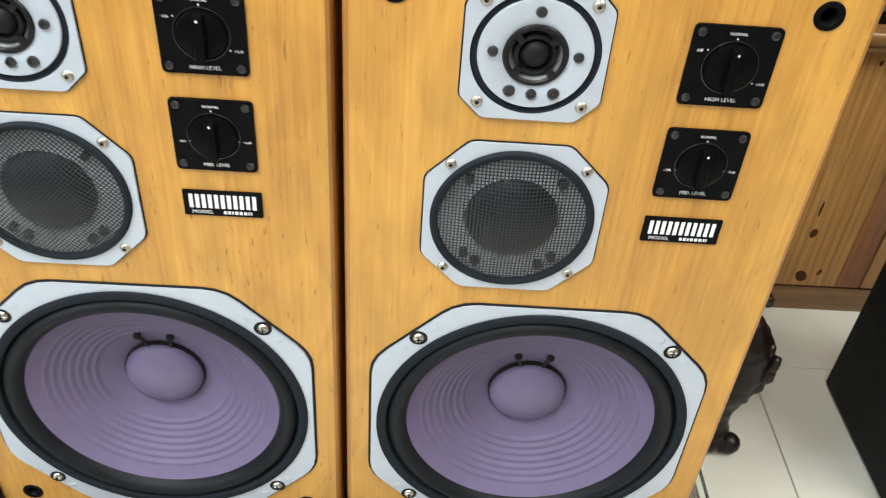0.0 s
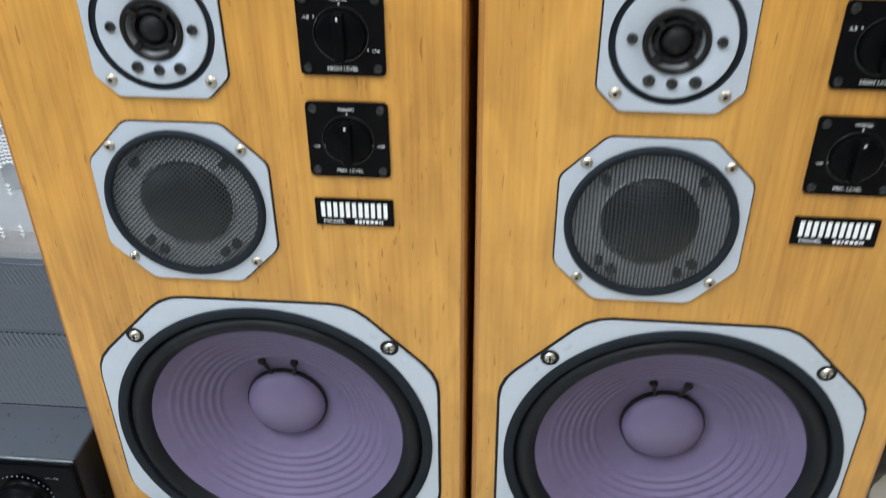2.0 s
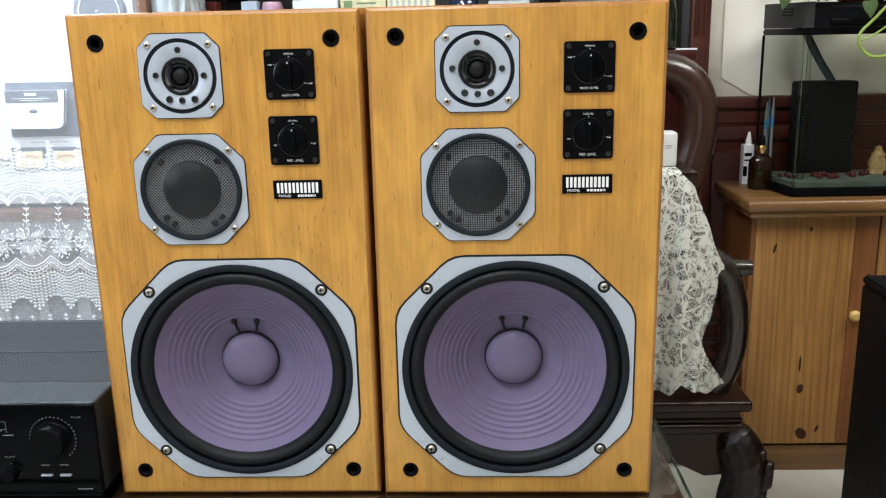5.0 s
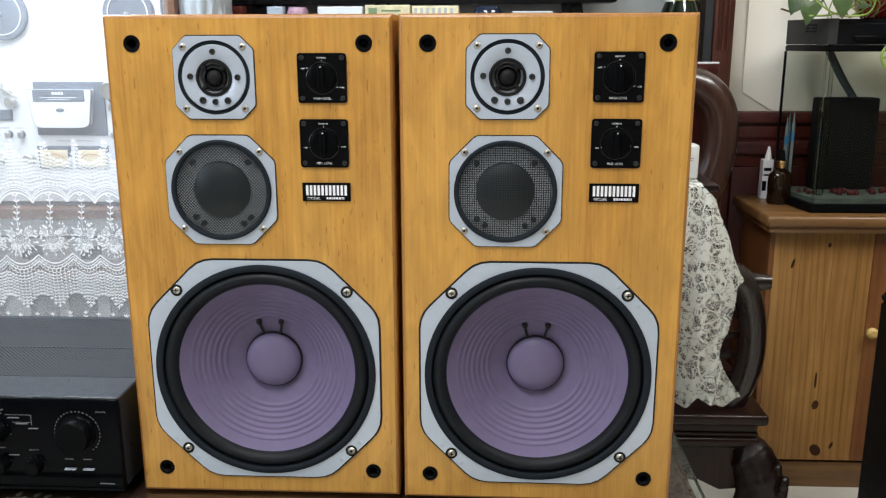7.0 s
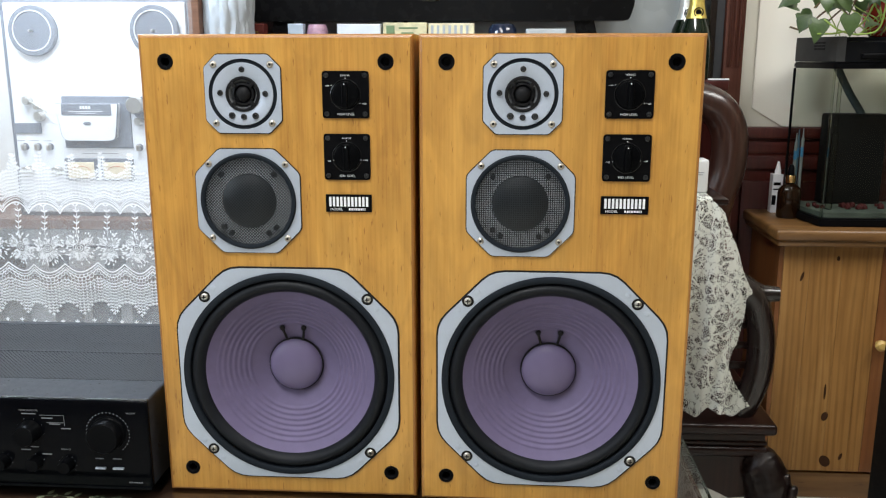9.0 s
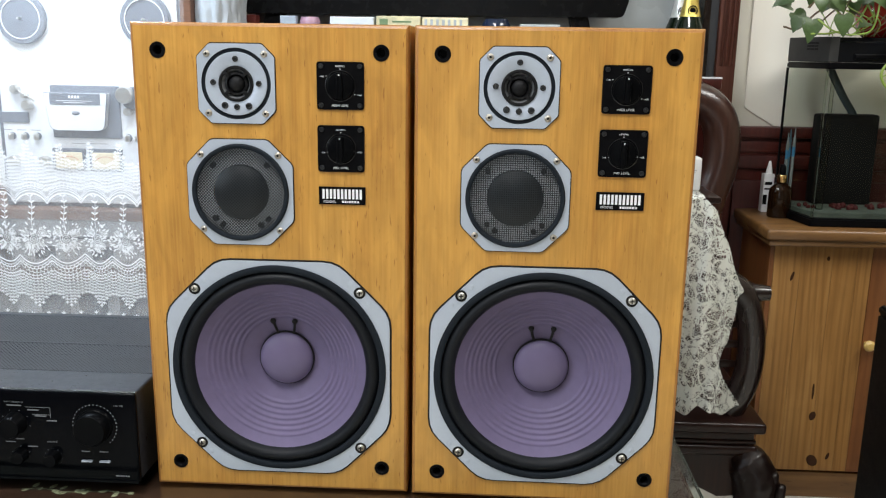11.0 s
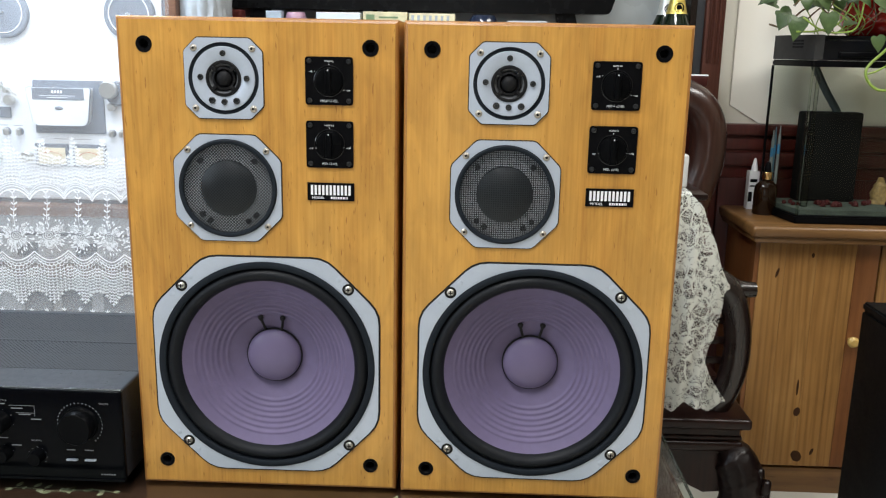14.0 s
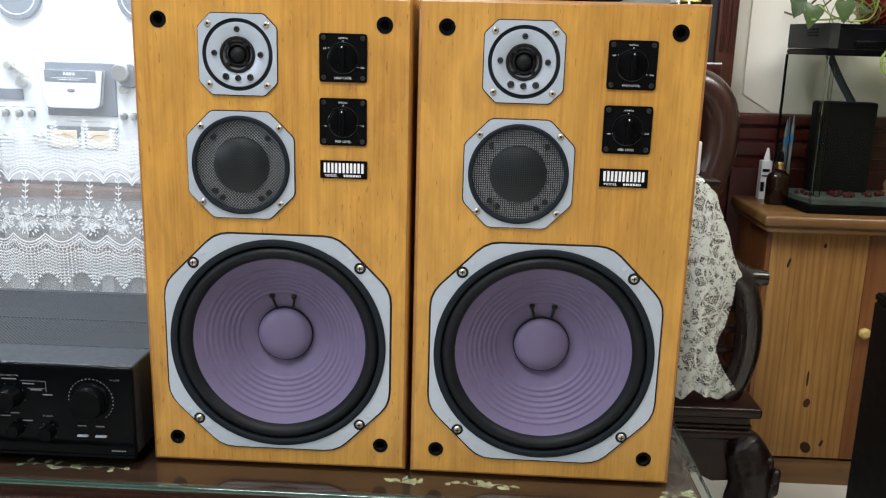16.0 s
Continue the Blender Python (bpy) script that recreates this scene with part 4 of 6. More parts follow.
part("carton", boxed(-0.015, 0.011, -0.012, 0.012, 0, 0.098, 0.001), material("white printed carton", (0.70, 0.70, 0.72), 0.6, grain=(40, 0.15)), t)
lines("print_bar", [(-0.012, 0.006, 0.070, 0.078), (-0.012, 0.010, 0.058, 0.062), (-0.014, -0.004, 0.020, 0.045)], -0.0124, BLACK, t)
bm = bmesh.new()
turned(bm, [(0.008, 0.098), (0.0078, 0.105), (0.003, 0.128), (0.0018, 0.130), (0, 0.130)], seg=16)
part("nozzle", bm, WHITEINK, t, "white pointed nozzle", smooth=True)

# ---- plant and pot on the hood ----
t = thing("plant_pot", pose(0.972, 1.60, 1.1285), "glossy red ceramic pot standing on the aquarium hood", "pot")
bm = bmesh.new()
turned(bm, [(0, 0), (0.045, 0), (0.060, 0.012), (0.072, 0.045), (0.070, 0.075), (0.058, 0.098), (0.062, 0.106), (0.056, 0.106), (0.052, 0.095), (0, 0.090)], seg=40)
part("pot_body", bm, material("red glaze", (0.32, 0.014, 0.010), 0.12, grain=(30, 0.3), coat=0.5), t, smooth=True)
LEAF = material("green pothos leaf", (0.066, 0.112, 0.034), 0.4, grain=(70, 0.35), spec=0.5)
LEAFDARK = material("dark green pothos leaf", (0.045, 0.080, 0.030), 0.4, grain=(70, 0.35), spec=0.5)
VINE = material("light green vine", (0.28, 0.40, 0.07), 0.45, grain=(80, 0.2))
TWIG = material("brown root", (0.14, 0.09, 0.045), 0.7, grain=(80, 0.3))
plant = thing("pothos_plant", pose(0, 0, 0), "trailing green pothos with heart-shaped leaves over the aquarium hood", "plant")


def heart_leaf(base, direction, size, droop, mat):
    """A heart-shaped leaf, cupped along its midrib."""
    outline = [(0.0, 0.0), (-0.10, 0.20), (-0.04, 0.38), (0.12, 0.49), (0.34, 0.46), (0.58, 0.33), (0.80, 0.15), (1.0, 0.0)]
    bm = bmesh.new()
    mid = [bm.verts.new((u, 0, -droop * u * u)) for u in (0.0, 0.05, 0.12, 0.22, 0.38, 0.58, 0.80, 1.0)]
    for s in (1, -1):
        rim = [bm.verts.new((u, s * v, -droop * u * u + 0.22 * v)) if 0 < k < 7 else mid[k] for k, (u, v) in enumerate(outline)]
        for k in range(7):
            q = list(dict.fromkeys([mid[k], mid[k + 1], rim[k + 1], rim[k]]))
            if len(q) > 2:
                bm.faces.new(q)
    ob = part("leaf", bm, mat, plant, smooth=True)
    x = Vector(direction).normalized()
    up = Vector((0, -0.75, 0.66))
    y = up.cross(x).normalized()
    z = x.cross(y)
    rot = Matrix((x, y, z)).transposed().to_4x4()
    ob.matrix_basis = Matrix.Translation(Vector(base) + Vector((-0.068, -0.012, -0.004))) @ rot @ Matrix.Diagonal((size, size, size, 1))
    return ob


rp = random.Random(21)
for k, (pts, r, mt) in enumerate((
    ([(0.96, 1.58, 1.24), (0.90, 1.53, 1.22), (0.83, 1.50, 1.18), (0.79, 1.49, 1.145), (0.76, 1.50, 1.150)], 0.0022, TWIG),
    ([(0.97, 1.57, 1.24), (0.88, 1.52, 1.19), (0.83, 1.48, 1.155), (0.80, 1.47, 1.135)], 0.0020, TWIG),
    ([(0.98, 1.56, 1.24), (0.92, 1.50, 1.16), (0.86, 1.47, 1.137), (0.81, 1.465, 1.134)], 0.0022, VINE),
    ([(0.99, 1.55, 1.24), (0.95, 1.48, 1.150), (0.90, 1.455, 1.133), (0.855, 1.452, 1.140), (0.82, 1.46, 1.165)], 0.0020, VINE),
    ([(1.00, 1.55, 1.22), (0.985, 1.46, 1.14), (0.955, 1.448, 1.10), (0.918, 1.447, 1.060), (0.922, 1.446, 1.030), (0.95, 1.446, 1.010), (0.99, 1.446, 1.018), (1.03, 1.446, 1.05), (1.05, 1.447, 1.11)], 0.0032, VINE),
    ([(1.02, 1.55, 1.22), (1.01, 1.46, 1.13), (0.99, 1.447, 1.09), (0.945, 1.446, 1.055), (0.92, 1.446, 1.045)], 0.0022, VINE),
    ([(0.93, 1.54, 1.24), (0.87, 1.50, 1.235), (0.83, 1.48, 1.215), (0.80, 1.47, 1.19)], 0.0018, TWIG),
    ([(0.93, 1.50, 1.14), (0.90, 1.49, 1.16), (0.86, 1.50, 1.20), (0.84, 1.51, 1.25)], 0.0016, VINE),
    ([(0.90, 1.49, 1.14), (0.88, 1.48, 1.17), (0.89, 1.47, 1.21), (0.91, 1.48, 1.26)], 0.0016, TWIG),
)):
    bm = bmesh.new()
    tube(bm, smooth_path([(x - (0.012 if k in (4, 5) else 0.062), y - 0.012, z) for x, y, z in pts], 6), r, seg=7)
    part("stem", bm, mt, plant, smooth=True)
for x, y, z, dx, dz, s, dr, mt in (
    (0.775, 1.49, 1.185, -0.55, 0.15, 0.046, 0.3, LEAF), (0.790, 1.475, 1.160, -0.35, -0.9, 0.044, 0.2, LEAFDARK),
    (0.770, 1.485, 1.205, -0.9, -0.25, 0.050, 0.5, LEAFDARK), (0.830, 1.47, 1.200, 0.1, -0.5, 0.042, 0.3, LEAF),
    (0.860, 1.46, 1.205, 0.5, -0.7, 0.052, 0.3, LEAF), (0.875, 1.45, 1.165, 0.1, -0.9, 0.060, 0.2, LEAF),
    (0.930, 1.45, 1.215, 0.6, -0.4, 0.062, 0.4, LEAF), (0.900, 1.46, 1.235, -0.3, -0.3, 0.060, 0.4, LEAFDARK),
    (0.975, 1.45, 1.205, 0.7, -0.5, 0.066, 0.4, LEAF), (1.010, 1.448, 1.155, 0.5, -0.6, 0.055, 0.3, LEAF),
    (0.985, 1.446, 1.118, 0.2, -0.9, 0.046, 0.2, LEAF), (0.85, 1.48, 1.245, -0.5, 0.1, 0.055, 0.4, LEAF),
    (0.82, 1.49, 1.230, -0.8, 0.2, 0.050, 0.4, LEAFDARK), (0.90, 1.48, 1.270, 0.3, 0.2, 0.06, 0.4, LEAF),
    (1.04, 1.46, 1.20, 0.6, -0.3, 0.07, 0.4, LEAF), (1.07, 1.45, 1.15, 0.7, -0.6, 0.06, 0.3, LEAFDARK),
    (0.96, 1.48, 1.265, 0.4, 0.3, 0.06, 0.4, LEAF), (1.05, 1.50, 1.25, 0.6, 0.3, 0.07, 0.4, LEAF),
):
    heart_leaf((x, y, z + 0.012), (dx, -0.25, dz), s * 0.78, dr, mt)

for k in range(22):
    x = rp.uniform(0.79, 1.10)
    heart_leaf((x, rp.uniform(1.46, 1.60), 1.165 + rp.uniform(0, 0.13)), (rp.uniform(-1, 1), -0.3, rp.uniform(-0.8, 0.5)), rp.uniform(0.032, 0.052), rp.uniform(0.2, 0.5), LEAF if rp.random() < 0.6 else LEAFDARK)
for k in range(16):
    x = rp.uniform(0.785, 0.95)
    p0 = Vector((x, rp.uniform(1.47, 1.56), 1.132))
    bm = bmesh.new()
    tube(bm, smooth_path([p0, p0 + Vector((rp.uniform(-0.03, 0.05), -0.01, 0.03)), p0 + Vector((rp.uniform(-0.05, 0.07), 0.0, 0.07)), p0 + Vector((rp.uniform(-0.07, 0.09), 0.02, 0.12))], 5), 0.0013, seg=6)
    part("stem", bm, TWIG if k % 2 else VINE, plant, smooth=True)

# ---- black loudspeaker box on the floor ----
t = thing("floor_loudspeaker", pose(0, 0, 0), "tall black loudspeaker box standing on the tiles", "loudspeaker")
BOXBLACK = material("black vinyl wrap", (0.006, 0.0065, 0.0075), 0.5, grain=(200, 0.25), bump=0.1, bump_scale=500, spec=0.12)
bm = bmesh.new()
prism(bm, [(0.873, 1.240), (0.874, 0.935), (1.124, 0.935), (1.123, 1.240)], 0.010, 0.557)
bmesh.ops.bevel(bm, geom=bm.edges[:], offset=0.004, segments=2, affect="EDGES")
part("box", bm, BOXBLACK, t, smooth=True)
bm = prism(bmesh.new(), [(0.8725, 1.2405), (0.8735, 0.9345), (1.1245, 0.9345), (1.1235, 1.2405)], 0.5575, 0.575)
bmesh.ops.bevel(bm, geom=bm.edges[:], offset=0.004, segments=2, affect="EDGES")
part("top_panel", bm, BOXBLACK, t, smooth=True)
for x, y in ((0.90, 1.21), (0.90, 0.965), (1.095, 0.965), (1.095, 1.21)):
    bm = bmesh.new()
    turned(bm, [(0, 0), (0.014, 0), (0.015, 0.010), (0, 0.0105)], x, y, 0, 16)
    part("foot", bm, MATT, t, smooth=True)
bm = bmesh.new()
turned(bm, [(0, 0), (0.040, 0), (0.042, 0.003), (0.042, 0.010), (0.039, 0.012), (0, 0.012)], 0.945, 1.165, 0.5755, 36)
tagged(part("wooden_coaster", bm, material("pale wood coaster", (0.55, 0.38, 0.17), 0.5, grain=(60, 0.2)), smooth=True), "pale round wooden coaster on the black loudspeaker", "coaster")
bm = bmesh.new()
rr = random.Random(2)
vs = {}
for i in range(7):
    for j in range(7):
        vs[i, j] = bm.verts.new((0.905 + 0.011 * i, 1.01 + 0.011 * j, 0.576 + 0.004 + rr.uniform(0, 0.016) + (0.012 if i < 2 else 0)))
for i in range(6):
    for j in range(6):
        bm.faces.new((vs[i, j], vs[i + 1, j], vs[i + 1, j + 1], vs[i, j + 1]))
bmesh.ops.solidify(bm, geom=bm.faces[:], thickness=0.0012)
for v in bm.verts:
    v.co.z = max(v.co.z, 0.5755)
tagged(part("tissue", bm, material("white tissue", (0.8, 0.8, 0.8), 0.9, grain=(50, 0.05)), smooth=True), "crumpled white paper tissue on the black loudspeaker", "tissue")

# ---- wainscot and display cabinet ----
w = structure("wainscot", boxed(0.645, 2.38, 1.715, 1.7395, 0, 0.880), MAHOGANY, "dark red mahogany wainscot along the cream wall", "wainscot")
part("cap_rail", boxed(0.645, 2.38, 1.698, 1.739, 0.880, 0.908, 0.005, seg=2), MAHOGANY, w, smooth=True)
part("upper_rail", boxed(0.645, 2.38, 1.704, 1.716, 0.800, 0.835, 0.004), MAHOGANY, w, smooth=True)
for k in range(5):
    part("panel", boxed(0.68 + 0.33 * k, 0.97 + 0.33 * k, 1.706, 1.716, 0.10, 0.770, 0.006), MAHOGANY, w, smooth=True)
    part("panel", boxed(0.68 + 0.33 * k, 0.97 + 0.33 * k, 1.709, 1.716, 0.842, 0.872, 0.003), MAHOGANY, w, smooth=True)

SHELF = 1.030
MIRROR = material("pale frosted glass", (0.50, 0.55, 0.58), 0.25, 0.0, grain=(9, 0.22))
t = thing("display_cabinet", pose(0, 0, 0), "dark red mahogany display cabinet with fluted post and pale glass back", "cabinet")
part("lower_body", boxed(-0.585, 0.592, 1.605, 1.735, 0.0, SHELF - 0.025, 0.004), MAHOGANY, t)
part("shelf", boxed(-0.590, 0.5925, 1.561, 1.735, SHELF - 0.025, SHELF, 0.004), MAHOGANY, t, smooth=True)
part("glass_back", boxed(-0.585, 0.590, 1.728, 1.736, SHELF, 1.90), MIRROR, t, "pale frosted glass back")
bm = bmesh.new()
box(bm, 0.5972, 0.6446, 1.650, 1.736, 0.0, 1.95, 0.003)
post = part("post", bm, FLUTEWOOD, t, "fluted mahogany post", smooth=True)
for k in range(3):
    bm = bmesh.new()
    x = 0.6095 + 0.0115 * k
    tube(bm, [(x, 1.651, SHELF + 0.03), (x, 1.649, SHELF + 0.04), (x, 1.649, 1.88), (x, 1.651, 1.89)], 0.0042, seg=8)
    part("flute", bm, FLUTEWOOD, post, smooth=True)
part("jamb", boxed(0.5560, 0.5725, 1.640, 1.727, SHELF + 0.0005, 1.90, 0.002), LACQUER, t, "black lacquered jamb")
part("side_glass", boxed(0.5730, 0.5968, 1.662, 1.727, SHELF + 0.0005, 1.90, 0.001), material("smoky grey glass", (0.070, 0.075, 0.085), 0.15, grain=(12, 0.15)), t, "smoky grey side glass")
part("shelf_edge", boxed(0.545, 0.5925, 1.563, 1.574, SHELF + 0.0005, SHELF + 0.004), WHITEINK, t, "pale shelf edge strip")

# lit part of the wall: lighter colour, foot slanted along the shadow's edge
structure("lit_wall_sheet", sheet(bmesh.new(), [(0.700, 2.89), (0.700, 0.955), (0.778, 0.909), (2.39, 0.909), (2.39, 2.89)], [], 1.7340, 0.0055), material("lit cream paint", (0.86, 0.83, 0.75), 0.8, grain=(5, 0.05)), "shallow cream wall sheet above the wainscot, lightened as lit, foot cut along a shadow edge", "wall")

# ---- television ----
TVBLACK = material("glossy black bezel", (0.005, 0.005, 0.0055), 0.25, grain=(40, 0.2), spec=0.15)
t = thing("television", pose(-0.120, 1.640, SHELF), "glossy black television with curved lower bezel on splayed feet", "television")
bm = bmesh.new()
prof = [(-0.474, 0.144), (-0.466, 0.140), (0.472, 0.140), (0.480, 0.144), (0.490, 0.175), (0.494, 0.30), (0.494, 0.70), (0.486, 0.712), (-0.488, 0.712), (-0.496, 0.70), (-0.496, 0.30), (-0.490, 0.175)]
sheet(bm, softened(prof, 0.006), [], -0.022, 0.060)
vs = [v for v in bm.verts if v.co.y > 0]
bmesh.ops.contextual_create(bm, geom=[e for e in bm.edges if all(v in vs for v in e.verts)])
part("housing", bm, TVBLACK, t, smooth=True)
part("screen", boxed(-0.465, 0.465, -0.0245, -0.021, 0.225, 0.690, 0.001), material("dark screen", (0.006, 0.006, 0.008), 0.08), t, "dark switched-off screen")
bm = bmesh.new()
lathe(bm, [(1, 0), (0.96, -0.003), (0, -0.0035)], seg=40)
part("emblem", bm, material("silver oval emblem", (0.75, 0.77, 0.8), 0.2, 0.8), t, "silver oval emblem", smooth=True).matrix_basis = pose(-0.005, -0.022, 0.196) @ Matrix.Diagonal((0.036, 1, 0.010, 1))
for x in (-0.092, -0.066):
    bm = bmesh.new()
    turned(bm, [(0, -0.008), (0.005, -0.007), (0.006, 0.0), (0, 0.001)], x, -0.005, 0.1405, 12)
    part("sensor_bump", bm, TVBLACK, t, smooth=True)
for s in (-1, 1):
    bm = bmesh.new()
    x = s * 0.400
    prism(bm, [(-0.016, -0.012), (0.016, -0.012), (0.016, 0.012), (-0.016, 0.012)], 0.0, 0.150)
    for v in bm.verts:
        v.co.x = x + v.co.x * (1.5 if v.co.z > 0.1 else 1.7) - s * (0.03 if v.co.z > 0.1 else -0.005)
    bmesh.ops.bevel(bm, geom=bm.edges[:], offset=0.004, segments=2, affect="EDGES")
    part("foot", bm, TVBLACK, t, smooth=True)

# ---- things on the display shelf ----
FOIL = material("gold foil", (0.80, 0.62, 0.16), 0.35, 0.8, grain=(120, 0.2), bump=0.5, bump_scale=90)
GREENGLASS = material("dark green bottle glass", (0.006, 0.012, 0.006), 0.06, spec=0.6)
WHITEFOIL = material("silver foil", (0.75, 0.76, 0.74), 0.4, 0.5, grain=(120, 0.1), bump=0.4, bump_scale=90)


def sparkling_bottle(x, y, foil, label):
    t = thing("wine_bottle", pose(x, y, SHELF), label, "bottle", "bottles on the shelf")
    bm = bmesh.new()
    turned(bm, [(0, 0), (0.036, 0), (0.040, 0.004), (0.040, 0.085), (0.034, 0.120), (0.022, 0.150), (0.0165, 0.175), (0.015, 0.20), (0, 0.20)], seg=32)
    part("glass_body", bm, GREENGLASS, t, smooth=True)
    bm = bmesh.new()
    turned(bm, [(0.0255, 0.1440), (0.0236, 0.150), (0.0180, 0.175), (0.0165, 0.205), (0.0180, 0.214), (0.0180, 0.226), (0.0165, 0.240), (0, 0.243)], seg=32)
    f = part("foil", bm, foil, t, "crinkled foil over the neck", smooth=True)
    bm = bmesh.new()
    lathe(bm, [(0.0115, -0.0215), (0.0118, -0.0228), (0.0095, -0.0232), (0.0092, -0.0226)], seg=24, cz=0.158)
    lathe(bm, [(0.0075, -0.0220), (0, -0.0238)], seg=6, cz=0.158)
    part("neck_seal", bm, BLACK, f, "dark round seal", smooth=True)
    return t


sparkling_bottle(0.520, 1.625, FOIL, "dark sparkling wine bottle with gold foil neck on the shelf")
sparkling_bottle(0.510, 1.688, WHITEFOIL, "dark sparkling wine bottle with silver foil neck on the shelf")
b = thing("red_book", pose(0, 0, 0), "thick dark red book with gilt lines on the display shelf", "book")
part("cover", boxed(-0.584, -0.526, 1.572, 1.612, SHELF, 1.164, 0.003, seg=3), material("dark red cloth cover", (0.12, 0.016, 0.012), 0.6, grain=(60, 0.4)), b)
lines("gilt_line", [(-0.578, -0.566, 1.148, 1.150), (-0.560, -0.540, 1.142, 1.145), (-0.556, -0.534, 1.134, 1.137)], 1.5715, FOIL, b)
tagged(part("pale_blue_carton", boxed(-0.468, -0.430, 1.574, 1.606, SHELF, 1.163, 0.002), material("pale blue card", (0.52, 0.62, 0.74), 0.5, grain=(30, 0.2))), "pale blue card carton on the display shelf", "carton")
bm = bmesh.new()
turned(bm, [(0, 0), (0.020, 0), (0.026, 0.03), (0.027, 0.09), (0.025, 0.120), (0.021, 0.131), (0, 0.132)], -0.400, 1.600, SHELF, 24)
tagged(part("pink_vase", bm, material("mottled pink porcelain", (0.50, 0.30, 0.40), 0.3, grain=(45, 0.5)), smooth=True), "small mottled pink porcelain vase on the display shelf", "vase")
tagged(part("white_carton", boxed(-0.346, -0.240, 1.570, 1.606, SHELF, 1.162, 0.002), material("white printed card", (0.72, 0.76, 0.80), 0.5, grain=(25, 0.12))), "white card carton lying on the display shelf", "carton")
b = thing("cream_box", pose(0, 0, 0), "cream printed card box on the display shelf", "box")
part("box_body", boxed(-0.234, -0.128, 1.570, 1.606, SHELF, 1.165, 0.002), material("cream printed card", (0.72, 0.66, 0.42), 0.6, grain=(40, 0.35)), b)
lines("print_bar", [(-0.226, -0.206, 1.132, 1.158), (-0.196, -0.150, 1.150, 1.154), (-0.190, -0.160, 1.138, 1.142)], 1.5695, material("green print", (0.16, 0.24, 0.12), 0.6), b)
b = thing("gift_box", pose(0, 0, 0), "pale yellow striped gift box on the display shelf", "box")
part("box_body", boxed(-0.124, -0.014, 1.570, 1.606, SHELF, 1.163, 0.002), material("pale yellow printed card", (0.78, 0.72, 0.48), 0.6, grain=(30, 0.35)), b)
lines("print_bar", [(-0.118 + 0.014 * k, -0.112 + 0.014 * k, 1.128, 1.158) for k in range(7)], 1.5695, material("grey-blue print", (0.42, 0.46, 0.50), 0.6), b)
bm = bmesh.new()
turned(bm, [(0, 0), (0.026, 0), (0.037, 0.03), (0.038, 0.08), (0.034, 0.120), (0.026, 0.132), (0, 0.134)], 0.0535, 1.605, SHELF, 28)
tagged(part("blue_jar", bm, material("dark blue glaze", (0.012, 0.020, 0.045), 0.1), smooth=True), "dark blue glazed jar on the display shelf", "jar")
tagged(part("pale_card_box", boxed(0.110, 0.205, 1.572, 1.604, SHELF, 1.150, 0.002), material("pale grey card", (0.56, 0.60, 0.62), 0.6, grain=(25, 0.12))), "pale grey card box on the display shelf", "box")

# ---- armchair ----
t = thing("armchair", pose(0, 0, 0), "dark lacquered rosewood armchair with carved legs and curved back", "armchair")
part("seat", boxed(-0.02, 0.612, 1.078, 1.520, 0.343, 0.366, 0.007, seg=3), ROSEWOOD, t, smooth=True)
part("waist", boxed(0.0, 0.594, 1.096, 1.505, 0.312, 0.344, 0.003), ROSEWOOD, t, smooth=True)
bm = bmesh.new()
box(bm, -0.008, 0.602, 1.088, 1.512, 0.290, 0.313, 0.008, seg=3)
box(bm, -0.004, 0.598, 1.092, 1.508, 0.316, 0.324, 0.003)
part("seat_moulding", bm, ROSEWOOD, t, smooth=True)
bm = bmesh.new()
sheet(bm, [(0.05, 0.291), (0.05, 0.20), (0.12, 0.225), (0.21, 0.205), (0.30, 0.235), (0.39, 0.205), (0.47, 0.225), (0.53, 0.195), (0.585, 0.20), (0.585, 0.291)], [], 1.100, 0.03)
part("apron", bm, ROSEWOOD, t, "carved front apron")
part("side_apron", boxed(0.570, 0.590, 1.12, 1.48, 0.21, 0.291, 0.004), ROSEWOOD, t)
CARVED = material("carved dark rosewood", (0.0095, 0.0042, 0.0034), 0.4, grain=(90, 0.4), bump=0.9, bump_scale=42, coat=0.10, spec=0.3)


